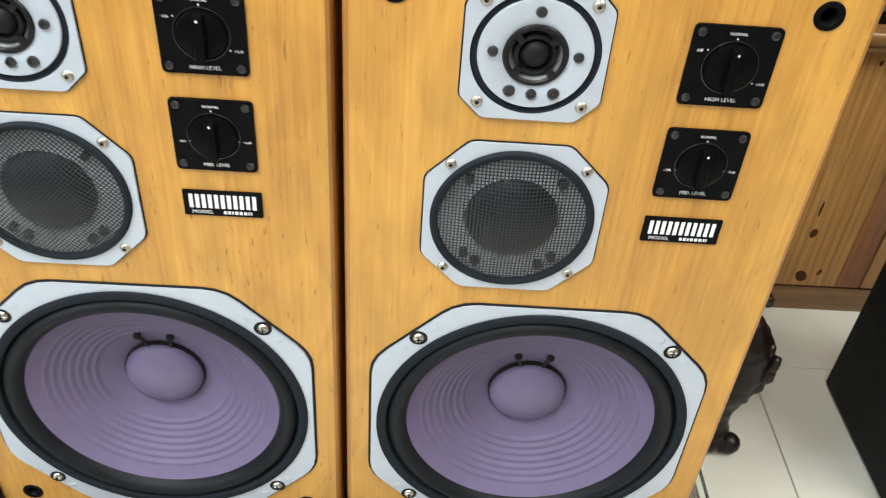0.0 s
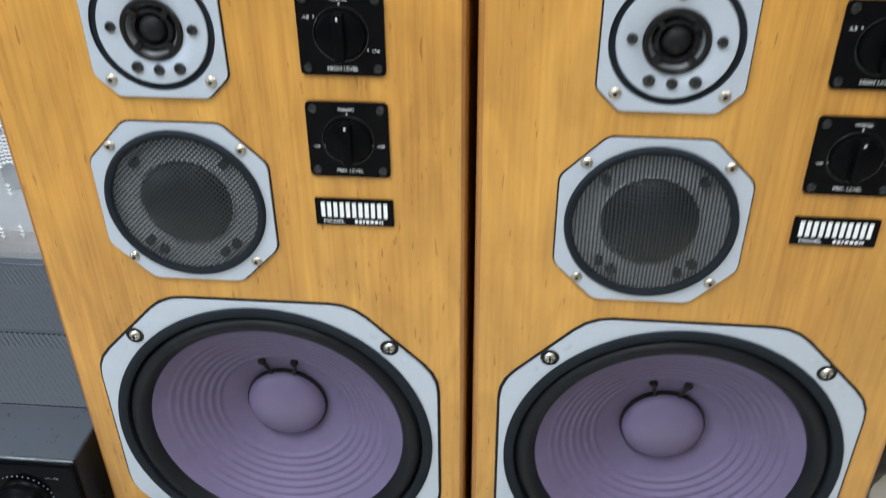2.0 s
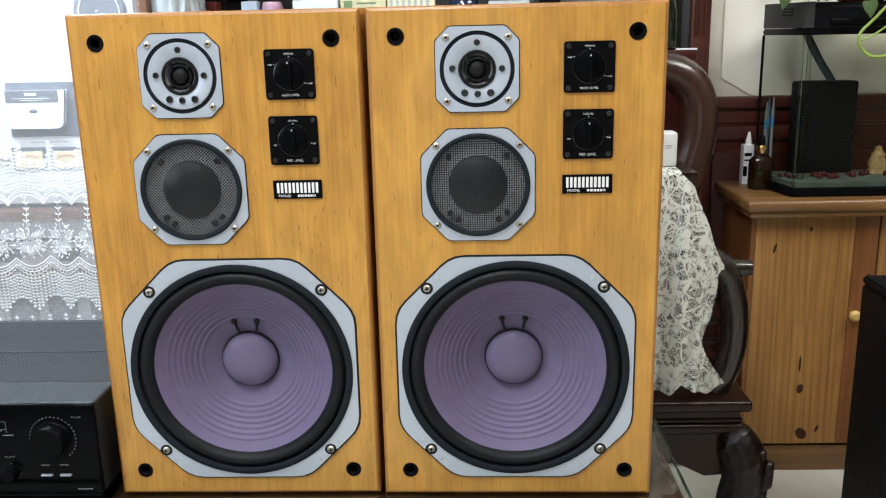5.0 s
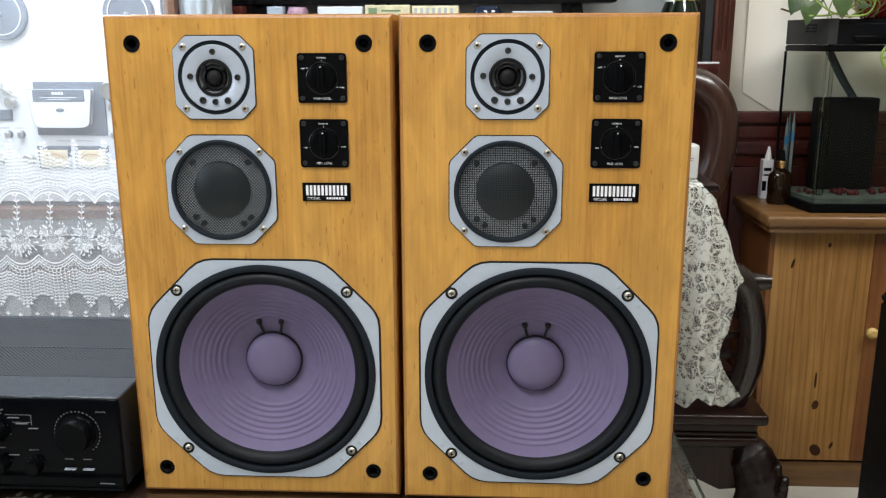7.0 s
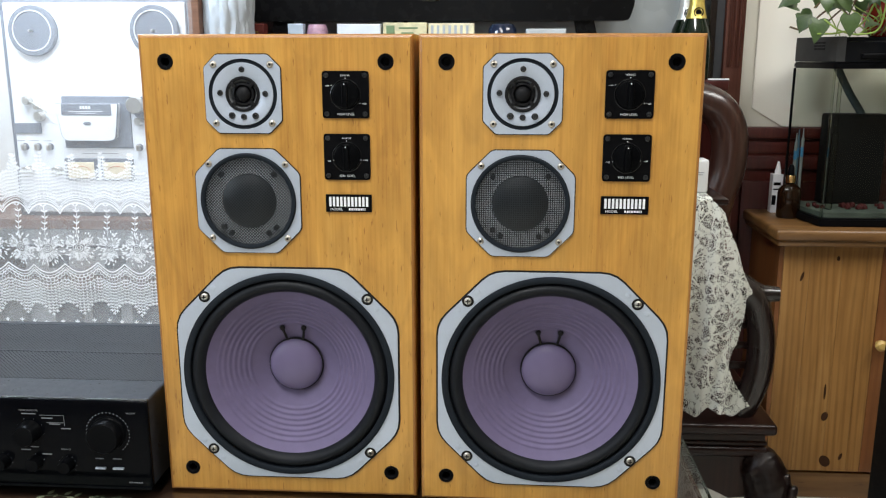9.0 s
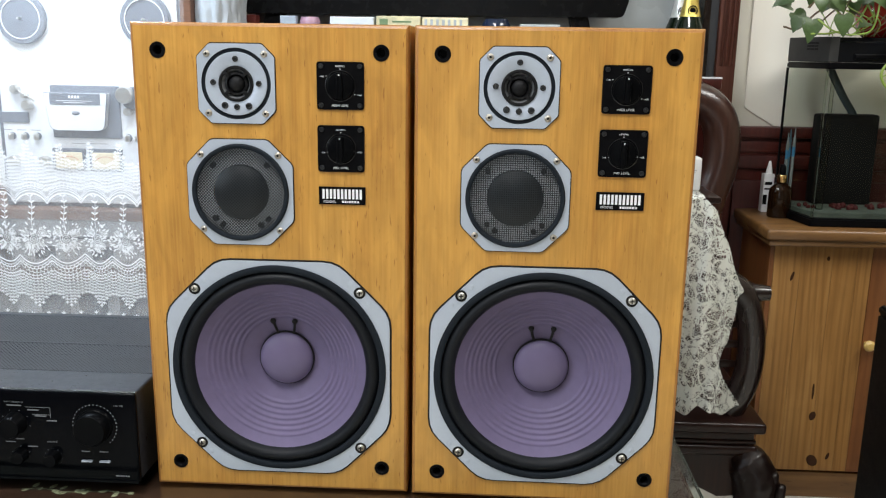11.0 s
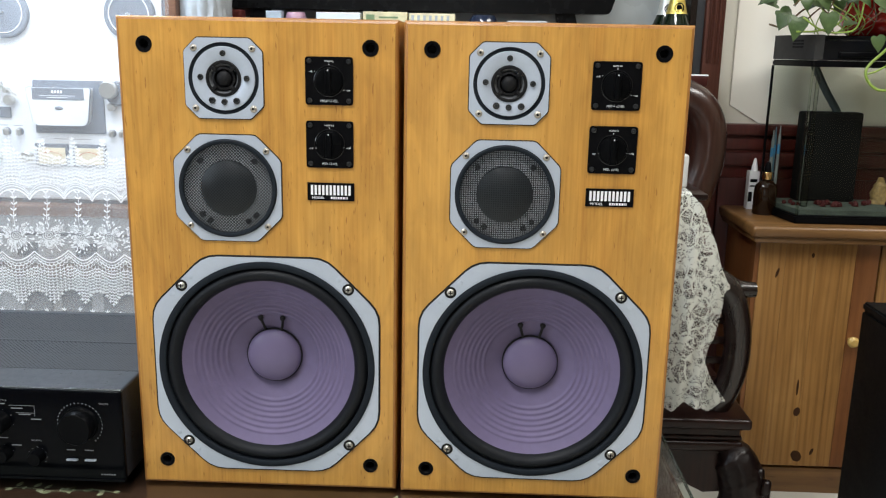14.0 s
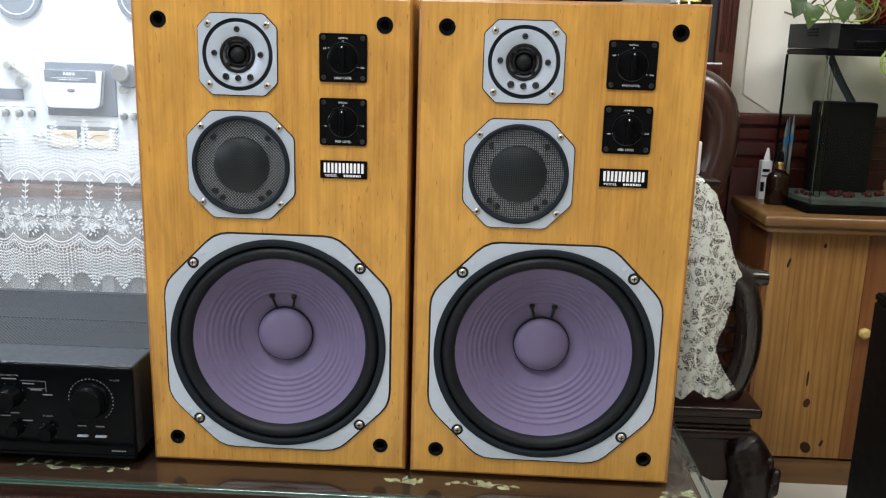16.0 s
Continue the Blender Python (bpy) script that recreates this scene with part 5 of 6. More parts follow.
def carved_leg(x, y, s, f):
    """A cabriole leg: bulging carved knee, narrow shin, scrolled foot."""
    bm = bmesh.new()
    pts = [(x - s * 0.006, y, 0.2885), (x + s * 0.012, y + f * 0.008, 0.272), (x + s * 0.030, y + f * 0.020, 0.238), (x + s * 0.034, y + f * 0.028, 0.195), (x + s * 0.020, y + f * 0.030, 0.145), (x + s * 0.004, y + f * 0.034, 0.085), (x + s * 0.014, y + f * 0.046, 0.035), (x + s * 0.036, y + f * 0.060, 0.014)]
    path = smooth_path(pts, 12)
    rad = np.interp(np.linspace(0, 7, len(path)), range(8), [0.026, 0.044, 0.048, 0.046, 0.041, 0.033, 0.031, 0.022]).tolist()
    tube(bm, path, rad, seg=30)
    for v in bm.verts:
        v.co += (v.co - Vector((x, y, v.co.z))).normalized() * (0.004 * noise.noise(v.co * 32) + 0.003 * abs(noise.noise(v.co * 75)) - 0.0028 * abs(math.sin(v.co.z * 110 + 9 * math.atan2(v.co.y - y, v.co.x - x))))
        v.co.z = max(v.co.z, 0.0)
    leg = part("leg", bm, CARVED, t, "carved bulging leg", smooth=True)
    for dz, rr_, off in ((0.200, 0.019, 0.066), (0.228, 0.015, 0.070), (0.168, 0.017, 0.060), (0.250, 0.014, 0.058), (0.145, 0.012, 0.052)):
        bm = bmesh.new()
        bmesh.ops.create_icosphere(bm, subdivisions=2, radius=rr_)
        for v in bm.verts:
            v.co *= 1 + 0.25 * noise.noise(v.co * 90)
        o = part("carving", bm, CARVED, leg, smooth=True)
        o.matrix_basis = pose(x + s * off, y + f * off * 0.75, dz, 0, s * 25, 0) @ Matrix.Diagonal((0.8, 1.0, 1.25, 1))
    for dx in (0.024, -0.016):
        bm = bmesh.new()
        bmesh.ops.create_icosphere(bm, subdivisions=2, radius=0.022)
        o = part("foot_scroll", bm, CARVED, leg, smooth=True)
        o.matrix_basis = pose(x + s * (dx + 0.020), y + f * 0.062, 0.0215)


carved_leg(0.574, 1.118, 1, -1)
carved_leg(0.585, 1.475, 1, 1)
carved_leg(0.010, 1.118, -1, -1)
carved_leg(0.010, 1.475, -1, 1)
# back: a thick bent rail with posts and splat
for s in (1, -1):
    bm = bmesh.new()
    cx = 0.296
    pts = [(cx, 1.515, 0.989), (cx + s * 0.16, 1.512, 0.994), (cx + s * 0.230, 1.508, 0.982), (cx + s * 0.272, 1.505, 0.951), (cx + s * 0.2915, 1.503, 0.897), (cx + s * 0.2885, 1.501, 0.825), (cx + s * 0.2685, 1.499, 0.757), (cx + s * 0.2495, 1.497, 0.670), (cx + s * 0.265, 1.493, 0.560), (cx + s * 0.275, 1.490, 0.360)]
    tube(bm, smooth_path(pts, 7), 0.0425, seg=24)
    part("back_rail", bm, RAILWOOD, t, "thick bent back rail", smooth=True)
bm = bmesh.new()
sheet(bm, [(0.18, 0.36), (0.41, 0.36), (0.37, 0.55), (0.41, 0.75), (0.37, 0.97), (0.22, 0.97), (0.18, 0.75), (0.22, 0.55)], [circle(0.295, 0.72, 0.05, 20)], 1.495, 0.022)
part("back_splat", bm, ROSEWOOD, t, smooth=True)
# arm: bowed front post with scroll, rail running back, slats
for s, x in ((1, 0.0), (-1, 0.0)):
    cx = 0.296
    bm = bmesh.new()
    pts = [(cx + s * 0.256, 1.142, 0.366), (cx + s * 0.277, 1.142, 0.414), (cx + s * 0.288, 1.142, 0.464), (cx + s * 0.288, 1.142, 0.524), (cx + s * 0.280, 1.142, 0.571), (cx + s * 0.262, 1.140, 0.618), (cx + s * 0.215, 1.140, 0.650)]
    tube(bm, smooth_path(pts, 6), 0.0275, seg=18, flat=1.0)
    part("arm_post", bm, LACQUER, t, "bowed arm post", smooth=True)
    bm = bmesh.new()
    turned(bm, [(0, -0.028), (0.015, -0.026), (0.018, 0.0), (0.015, 0.026), (0, 0.028)], seg=18)
    o = part("arm_scroll", bm, LACQUER, t, smooth=True)
    o.matrix_basis = pose(cx + s * 0.287, 1.140, 0.622, 0, 90, 0)
    bm = bmesh.new()
    tube(bm, smooth_path([(cx + s * 0.275, 1.140, 0.625), (cx + s * 0.240, 1.146, 0.645), (cx + s * 0.20, 1.160, 0.685), (cx + s * 0.165, 1.175, 0.760), (cx + s * 0.160, 1.25, 0.782), (cx + s * 0.17, 1.40, 0.785), (cx + s * 0.235, 1.50, 0.775)], 6), 0.018, seg=12)
    part("arm_rail", bm, ROSEWOOD, t, smooth=True)
    for k in range(5):
        part("arm_slat", boxed(cx + s * 0.225 - 0.045, cx + s * 0.225 + 0.045, 1.150, 1.160, 0.415 + 0.043 * k, 0.430 + 0.043 * k, 0.003), ROSEWOOD, t, smooth=True)
    part("arm_rest", boxed(cx + s * 0.165 - 0.035, cx + s * 0.165 + 0.035, 1.125, 1.30, 0.803, 0.8155, 0.004), ROSEWOOD, t, smooth=True)


def lace(name, colour, net, flower, cover):
    """Lace: fine open net with outlined flowers, the gaps transparent."""
    m = bpy.data.materials.new(name)
    m.use_nodes = True
    n, l = m.node_tree.nodes, m.node_tree.links
    b = n["Principled BSDF"]
    b.inputs["Base Color"].default_value, b.inputs["Roughness"].default_value = (*colour, 1), 0.9
    tc = n.new("ShaderNodeTexCoord")

    def test(out, kind, limit):
        g = n.new("ShaderNodeMath")
        g.operation = kind
        g.inputs[1].default_value = limit
        l.new(out, g.inputs[0])
        return g.outputs[0]

    def joined(a, b_):
        g = n.new("ShaderNodeMath")
        g.operation = "MAXIMUM"
        l.new(a, g.inputs[0])
        l.new(b_, g.inputs[1])
        return g.outputs[0]

    warp = n.new("ShaderNodeTexNoise")
    warp.inputs["Scale"].default_value = flower * 0.6
    shift = n.new("ShaderNodeVectorMath")
    shift.operation = "MULTIPLY_ADD"
    shift.inputs[1].default_value = (0.03, 0.03, 0.03)
    l.new(tc.outputs["Object"], warp.inputs["Vector"])
    l.new(warp.outputs["Color"], shift.inputs[0])
    l.new(tc.outputs["Object"], shift.inputs[2])
    fine, petals, veins = n.new("ShaderNodeTexVoronoi"), n.new("ShaderNodeTexVoronoi"), n.new("ShaderNodeTexVoronoi")
    for v, s in ((fine, net), (petals, flower), (veins, flower * 2.3)):
        v.feature = "DISTANCE_TO_EDGE"
        v.inputs["Scale"].default_value = s
    l.new(tc.outputs["Object"], fine.inputs["Vector"])
    l.new(shift.outputs[0], petals.inputs["Vector"])
    l.new(shift.outputs[0], veins.inputs["Vector"])
    # closely woven petals: some of the cells, each inside its own outline
    cells = n.new("ShaderNodeTexVoronoi")
    cells.inputs["Scale"].default_value = flower * 2.3
    l.new(shift.outputs[0], cells.inputs["Vector"])
    tint = n.new("ShaderNodeSeparateColor")
    l.new(cells.outputs["Color"], tint.inputs[0])
    inner = n.new("ShaderNodeMath")
    inner.operation = "MULTIPLY"
    l.new(test(veins.outputs["Distance"], "GREATER_THAN", 0.085), inner.inputs[0])
    l.new(test(tint.outputs[0], "LESS_THAN", cover), inner.inputs[1])
    mask = joined(joined(test(fine.outputs["Distance"], "LESS_THAN", 0.085), test(petals.outputs["Distance"], "LESS_THAN", 0.045)), joined(inner.outputs[0], test(veins.outputs["Distance"], "LESS_THAN", 0.04)))
    mix, tr, tl, half = n.new("ShaderNodeMixShader"), n.new("ShaderNodeBsdfTransparent"), n.new("ShaderNodeBsdfTranslucent"), n.new("ShaderNodeMixShader")
    tl.inputs[0].default_value = (*colour, 1)
    half.inputs[0].default_value = 0.25
    l.new(b.outputs[0], half.inputs[1])
    l.new(tl.outputs[0], half.inputs[2])
    l.new(mask, mix.inputs[0])
    l.new(tr.outputs[0], mix.inputs[1])
    l.new(half.outputs[0], mix.inputs[2])
    l.new(mix.outputs[0], n["Material Output"].inputs[0])
    return m


LACE = lace("cream cotton lace", (0.84, 0.86, 0.80), 230, 30, 0.42)
bm = bmesh.new()
edge = [(0.366, 0.558), (0.389, 0.551), (0.442, 0.527), (0.484, 0.508), (0.507, 0.516), (0.528, 0.525), (0.593, 0.533), (0.625, 0.534), (0.639, 0.542), (0.652, 0.536), (0.726, 0.507), (0.795, 0.479), (0.817, 0.456)]
NZ, NX = 90, 56
grid = {}
for i in range(NZ + 1):
    z = 0.372 + (0.818 - 0.372) * i / NZ
    xr = float(np.interp(z, [e[0] for e in edge], [e[1] for e in edge])) + 0.0012 * (i % 2)
    for j in range(NX + 1):
        u = j / NX
        x = 0.375 + (xr - 0.375) * u
        h = (z - 0.372) / 0.446
        fold = 0.016 * (1.15 - h) * math.sin(x * 62 + 1.2 * h) + 0.007 * math.sin(x * 150 - 3 * h) - 0.006 * (1 - h) * u
        lift = float(np.interp(x, (0.375, 0.425, 0.450, 0.470, 0.498, 0.523, 0.545, 0.56), (0.020, 0.006, 0.004, 0.030, 0.018, 0.0, 0.020, 0.030))) * (1 - h) ** 5
        grid[i, j] = bm.verts.new((x, 1.091 + fold, z + lift))
for i in range(NZ):
    for j in range(NX):
        bm.faces.new((grid[i, j], grid[i, j + 1], grid[i + 1, j + 1], grid[i + 1, j]))
# over the arm and back down
prev = [grid[NZ, j] for j in range(NX + 1)]
for y, z in ((1.105, 0.8215), (1.16, 0.823), (1.22, 0.821), (1.30, 0.820)):
    row = [bm.verts.new((v.co.x, y, z)) for v in prev]
    for j in range(NX):
        bm.faces.new((prev[j], prev[j + 1], row[j + 1], row[j]))
    prev = row
tagged(part("lace_cloth", bm, LACE, smooth=True, fix=False), "cream floral lace cloth draped over the armchair arm", "cloth")
t = thing("white_box", pose(0.430, 1.165, 0.8232), "small white plastic charger box standing on the lace cloth", "box")
part("box_body", boxed(-0.045, 0.028, -0.02, 0.02, 0, 0.066, 0.005, seg=3), material("white plastic", (0.62, 0.63, 0.63), 0.4, grain=(40, 0.04)), t, smooth=True)
lines("print_bar", [(0.004, 0.018, 0.040, 0.0415), (0.004, 0.016, 0.036, 0.0372)], -0.0203, GREYINK, t)

# ---- shelf rack with tape deck, behind a lace curtain ----
RACKWOOD = wood("brown rack board", ((0.10, 0.045, 0.025), (0.17, 0.08, 0.045), (0.24, 0.12, 0.07)), along="x", rough=0.45)
t = thing("shelf_rack", pose(0, 0, 0), "brown wooden rack with shelves carrying the tape deck", "rack")
for x in (-1.62, -0.625):
    part("side_panel", boxed(x - 0.012, x + 0.012, 1.36, 1.70, 0.0, 1.66, 0.002), RACKWOOD, t)
for z in (0.10, 0.30, 0.545, 0.690):
    part("shelf", boxed(-1.608, -0.637, 1.36, 1.70, z, z + 0.024, 0.002), RACKWOOD, t)
part("back_board", boxed(-1.608, -0.637, 1.70, 1.708, 0.0, 1.66), WHITEPAINT, t, "white back board")
part("top_board", boxed(-1.632, -0.613, 1.35, 1.70, 1.66, 1.684, 0.002), RACKWOOD, t)
DECKFACE = material("pale brushed aluminium", (0.80, 0.82, 0.86), 0.5, 0.15, grain=(300, 0.04))
DECKGREY = material("slate grey trim", (0.15, 0.165, 0.20), 0.5, grain=(80, 0.1))
t = thing("tape_deck", pose(-1.092, 1.400, 0.7142), "silver open-reel tape deck with two reel hubs standing on the rack", "tape deck")
part("case", boxed(0, 0.446, 0.006, 0.24, 0, 0.500, 0.004), DECKGREY, t, "grey case", smooth=True)
part("face_plate", boxed(0.012, 0.434, 0, 0.007, 0.010, 0.490, 0.002), DECKFACE, t, "pale aluminium face")
for x in (0.082, 0.364):
    bm = bmesh.new()
    lathe(bm, [(0.056, 0), (0.056, -0.010), (0.054, -0.012), (0.0455, -0.012), (0.045, -0.0105), (0, -0.0105)], x, 0.428, 56)
    hub = part("reel_hub", bm, DECKGREY, t, "slate grey reel hub", smooth=True)
    bm = bmesh.new()
    lathe(bm, [(0.0455, -0.0122), (0.0450, -0.0132), (0.0435, -0.0132), (0.0430, -0.0122)], x, 0.428, 56)
    part("hub_ring", bm, WHITEINK, hub, smooth=True)
    bm = bmesh.new()
    lathe(bm, [(0.003, -0.010), (0.003, -0.024), (0, -0.025)], x, 0.428, 12)
    part("spindle", bm, STEEL, hub, smooth=True)
part("head_panel", boxed(0.131, 0.292, -0.004, 0.002, 0.163, 0.282, 0.002), DECKGREY, t, "dark head panel")
bm = bmesh.new()
sheet(bm, softened([(0.124, 0.266), (0.135, 0.190), (0.146, 0.182), (0.249, 0.182), (0.260, 0.190), (0.2706, 0.266)], 0.004), [], -0.022, 0.018)
hc = part("head_cover", bm, DECKFACE, t, "white head cover", smooth=True)
bm = bmesh.new()
sheet(bm, softened([(0.1225, 0.2672), (0.1335, 0.1893), (0.1455, 0.1806), (0.2495, 0.1806), (0.2615, 0.1893), (0.2722, 0.2672)], 0.004), [], -0.0205, 0.002)
part("cover_rim", bm, DECKGREY, hc, "thin grey rim", smooth=True)
part("cover_label", boxed(0.1383, 0.2554, -0.0235, -0.021, 0.2398, 0.2653, 0.001), DECKGREY, hc, "dark label strip")
bm = bmesh.new()
lathe(bm, [(1, 0), (0.9, -0.0012), (0, -0.0014)], seg=24)
part("oval_mark", bm, DECKGREY, hc, "small grey oval mark", smooth=True).matrix_basis = pose(0.197, -0.0222, 0.221) @ Matrix.Diagonal((0.0095, 1, 0.0042, 1))
lines("maker_mark", [(0.183 + 0.0068 * k, 0.1878 + 0.0068 * k, 0.2545, 0.2605) for k in range(4)], -0.0239, WHITEINK, hc)
lines("print_bar", [(0.155, 0.237, 0.2480, 0.2492), (0.171, 0.221, 0.2440, 0.2452)], -0.0239, WHITEINK, hc)
bm = bmesh.new()
lathe(bm, [(0.019, 0), (0.019, -0.026), (0.017, -0.029), (0, -0.0285)], 0.311, 0.263, 36)
roller = part("tension_roller", bm, STEEL, t, "round aluminium roller", smooth=True)
bm = bmesh.new()
lathe(bm, [(0.027, 0), (0.026, -0.008), (0.024, -0.010), (0, -0.010)], 0.324, 0.255, 36)
part("roller_arm", bm, DECKGREY, roller, "grey arm behind the roller", smooth=True)
for x, z, r in ((0.052, 0.272, 0.010), (0.074, 0.258, 0.006), (0.078, 0.236, 0.011), (0.312, 0.225, 0.009)):
    bm = bmesh.new()
    lathe(bm, [(r, 0), (r, -0.016), (r * 0.8, -0.019), (0, -0.019)], x, z, 24)
    part("guide_roller", bm, STEEL, t, smooth=True)
bm = bmesh.new()
tube(bm, [(0.056, -0.012, 0.272), (0.098, -0.012, 0.246)], 0.0022, seg=8)
part("tension_arm", bm, STEEL, t, smooth=True)
part("counter_window", boxed(0.012, 0.076, -0.0035, 0.001, 0.196, 0.220, 0.001), DECKGREY, t, "dark counter window")
for x in (0.033, 0.064, 0.093, 0.307, 0.330, 0.352):
    bm = bmesh.new()
    lathe(bm, [(0.0085, 0), (0.0085, -0.0015), (0.0060, -0.0020), (0, -0.0020)], x, 0.165, 20)
    base = part("switch_base", bm, DECKGREY, t, "grey switch recess", smooth=True)
    part("switch_lever", boxed(x - 0.0042, x + 0.0042, -0.016, -0.001, 0.157, 0.172, 0.003, seg=3), STEEL, base, "steel toggle lever", smooth=True)
for x in (0.036, 0.107):
    bm = bmesh.new()
    lathe(bm, [(0.013, 0), (0.012, -0.016), (0.010, -0.018), (0, -0.018)], x, 0.108, 28)
    part("level_knob", bm, STEEL, t, smooth=True)
for x in (0.125, 0.212):
    mt = part("meter", boxed(x, x + 0.078, -0.005, 0.001, 0.086, 0.139, 0.002), DECKGREY, t, "level meter with cream dial")
    part("dial", boxed(x + 0.007, x + 0.071, -0.0065, -0.004, 0.092, 0.130, 0.001), material("cream dial", (0.75, 0.66, 0.48), 0.5), mt)
    bm = bmesh.new()
    arc = [(x + 0.039 + 0.030 * math.cos(a), -0.0069, 0.097 + 0.024 * math.sin(a)) for a in (radians(40 + 10 * k) for k in range(11))]
    tube(bm, arc, 0.0006, seg=5)
    part("dial_arc", bm, material("red dial arc", (0.5, 0.12, 0.06), 0.6), mt)
lines("print_bar", [(0.010 + 0.034 * k, 0.032 + 0.034 * k, 0.178, 0.1795) for k in range(3)] + [(0.170, 0.256, 0.1495, 0.1507)], -0.0004, GREYINK, t)
t = thing("silver_receiver", pose(-1.092, 1.400, 0.5692), "slim silver receiver on the shelf under the tape deck", "receiver")
part("case", boxed(0, 0.446, 0, 0.27, 0, 0.112, 0.004), DECKFACE, t, smooth=True)
part("seam", boxed(0.002, 0.444, -0.002, 0.002, 0.068, 0.074, 0.001), DECKGREY, t, "dark seam across the front")
for x in (0.060, 0.200, 0.330):
    part("dial_window", boxed(x, x + 0.050, -0.003, 0.002, 0.018, 0.050, 0.001), DECKGREY, t, "dark panel window")
t = thing("cassette_deck", pose(-1.092, 1.400, 0.3242), "silver cassette deck with dark windows on the lower shelf", "cassette deck")
part("case", boxed(0, 0.446, 0, 0.27, 0, 0.190, 0.004), DECKFACE, t, smooth=True)
for x in (0.065, 0.158, 0.258, 0.350):
    part("deck_window", boxed(x, x + 0.070, -0.003, 0.002, 0.100, 0.180, 0.001), DECKGREY, t, "dark panel window")

# sheer curtain on a rod
SHEER = bpy.data.materials.new("sheer white voile")
SHEER.use_nodes = True
n_, l_ = SHEER.node_tree.nodes, SHEER.node_tree.links
mixa, mixb, tra, trl, dif = n_.new("ShaderNodeMixShader"), n_.new("ShaderNodeMixShader"), n_.new("ShaderNodeBsdfTransparent"), n_.new("ShaderNodeBsdfTranslucent"), n_.new("ShaderNodeBsdfDiffuse")
weave, wmap = n_.new("ShaderNodeTexNoise"), n_.new("ShaderNodeMapRange")
weave.inputs["Scale"].default_value = 30
wmap.inputs["To Min"].default_value, wmap.inputs["To Max"].default_value = 0.15, 0.22
l_.new(n_.new("ShaderNodeTexCoord").outputs["Object"], weave.inputs["Vector"])
l_.new(weave.outputs["Fac"], wmap.inputs["Value"])
l_.new(wmap.outputs["Result"], mixa.inputs[0])
dif.inputs[0].default_value = trl.inputs[0].default_value = (0.88, 0.90, 0.93, 1)
mixb.inputs[0].default_value = 0.35
l_.new(dif.outputs[0], mixb.inputs[1])
l_.new(trl.outputs[0], mixb.inputs[2])
l_.new(tra.outputs[0], mixa.inputs[1])
l_.new(mixb.outputs[0], mixa.inputs[2])
l_.new(mixa.outputs[0], n_["Material Output"].inputs[0])
THREAD = material("white embroidery thread", (0.88, 0.89, 0.91), 0.85, grain=(200, 0.05))
CY = 1.325
t = thing("lace_curtain", pose(0, 0, 0), "white sheer curtain with embroidered lace flowers before the rack", "curtain")
bm = bmesh.new()
tube(bm, [(-1.64, CY, 1.60), (-0.605, CY, 1.60)], 0.006, seg=12)
part("rod", bm, WHITEINK, t, smooth=True)
for x in (-1.62, -0.625):
    part("rod_bracket", boxed(x - 0.008, x + 0.008, CY, 1.361, 1.593, 1.607), WHITEINK, t)


def curtain_y(x):
    return CY + 0.010 * math.sin(x * 27) + 0.004 * math.sin(x * 71 + 1)


bm = bmesh.new()
cols = [-1.62 + 0.01 * k for k in range(101)]
rows_ = [0.06 + 1.54 * k / 12 for k in range(13)]
gv = [[bm.verts.new((x, curtain_y(x), z)) for x in cols] for z in rows_]
for a, b in zip(gv, gv[1:]):
    for k in range(len(cols) - 1):
        bm.faces.new((a[k], a[k + 1], b[k + 1], b[k]))
part("voile", bm, SHEER, t, "sheer white voile", smooth=True, fix=False)
for z0, z1, dy in ((0.06, 0.79, 0.004), (0.06, 0.70, 0.006), (0.06, 0.605, 0.008)):
    bm = bmesh.new()
    gv = [[bm.verts.new((x, curtain_y(x) + dy, z)) for x in cols] for z in (z0, (z0 + z1) / 2, z1)]
    for a, b in zip(gv, gv[1:]):
        for k in range(len(cols) - 1):
            bm.faces.new((a[k], a[k + 1], b[k + 1], b[k]))
    part("net_tier", bm, SHEER, t, "second layer of white voile", smooth=True, fix=False)


def stitch(bm, pts, width):
    """A flat embroidered line lying on the voile."""
    for (xa, za), (xb, zb) in zip(pts, pts[1:]):
        d = Vector((xb - xa, zb - za))
        if d.length < 1e-6:
            continue
        nn = Vector((-d.y, d.x)).normalized() * width / 2
        quad = ((xa + nn.x, za + nn.y), (xb + nn.x, zb + nn.y), (xb - nn.x, zb - nn.y), (xa - nn.x, za - nn.y))
        bm.faces.new([bm.verts.new((x, curtain_y(x) - 0.004, z)) for x, z in quad])


def petal(bm, x, z, length, width, a):
    c, s = math.cos(a), math.sin(a)
    pts = [(0, 0), (0.35, 0.5), (0.75, 0.4), (1, 0), (0.75, -0.4), (0.35, -0.5)]
    bm.faces.new([bm.verts.new((x + c * u * length - s * v * width, curtain_y(x) - 0.0045, z + s * u * length + c * v * width)) for u, v in pts])


def sprig(bm, x, z0, z1, leaf, rnd):
    """A stem with paired leaves, its tip at z1."""
    up = 1 if z1 > z0 else -1
    n = max(2, int(abs(z1 - z0) / (leaf * 0.95)))
    stitch(bm, [(x, z0), (x, z1)], 0.0012)
    for k in range(n):
        z = z0 + (z1 - z0) * (k + 0.5) / n
        for s in (1, -1):
            petal(bm, x, z, leaf * rnd.uniform(0.85, 1.15), leaf * 0.30, up * (math.pi / 2 - s * 0.75))
    petal(bm, x, z1 - up * leaf * 0.4, leaf, leaf * 0.45, up * math.pi / 2)


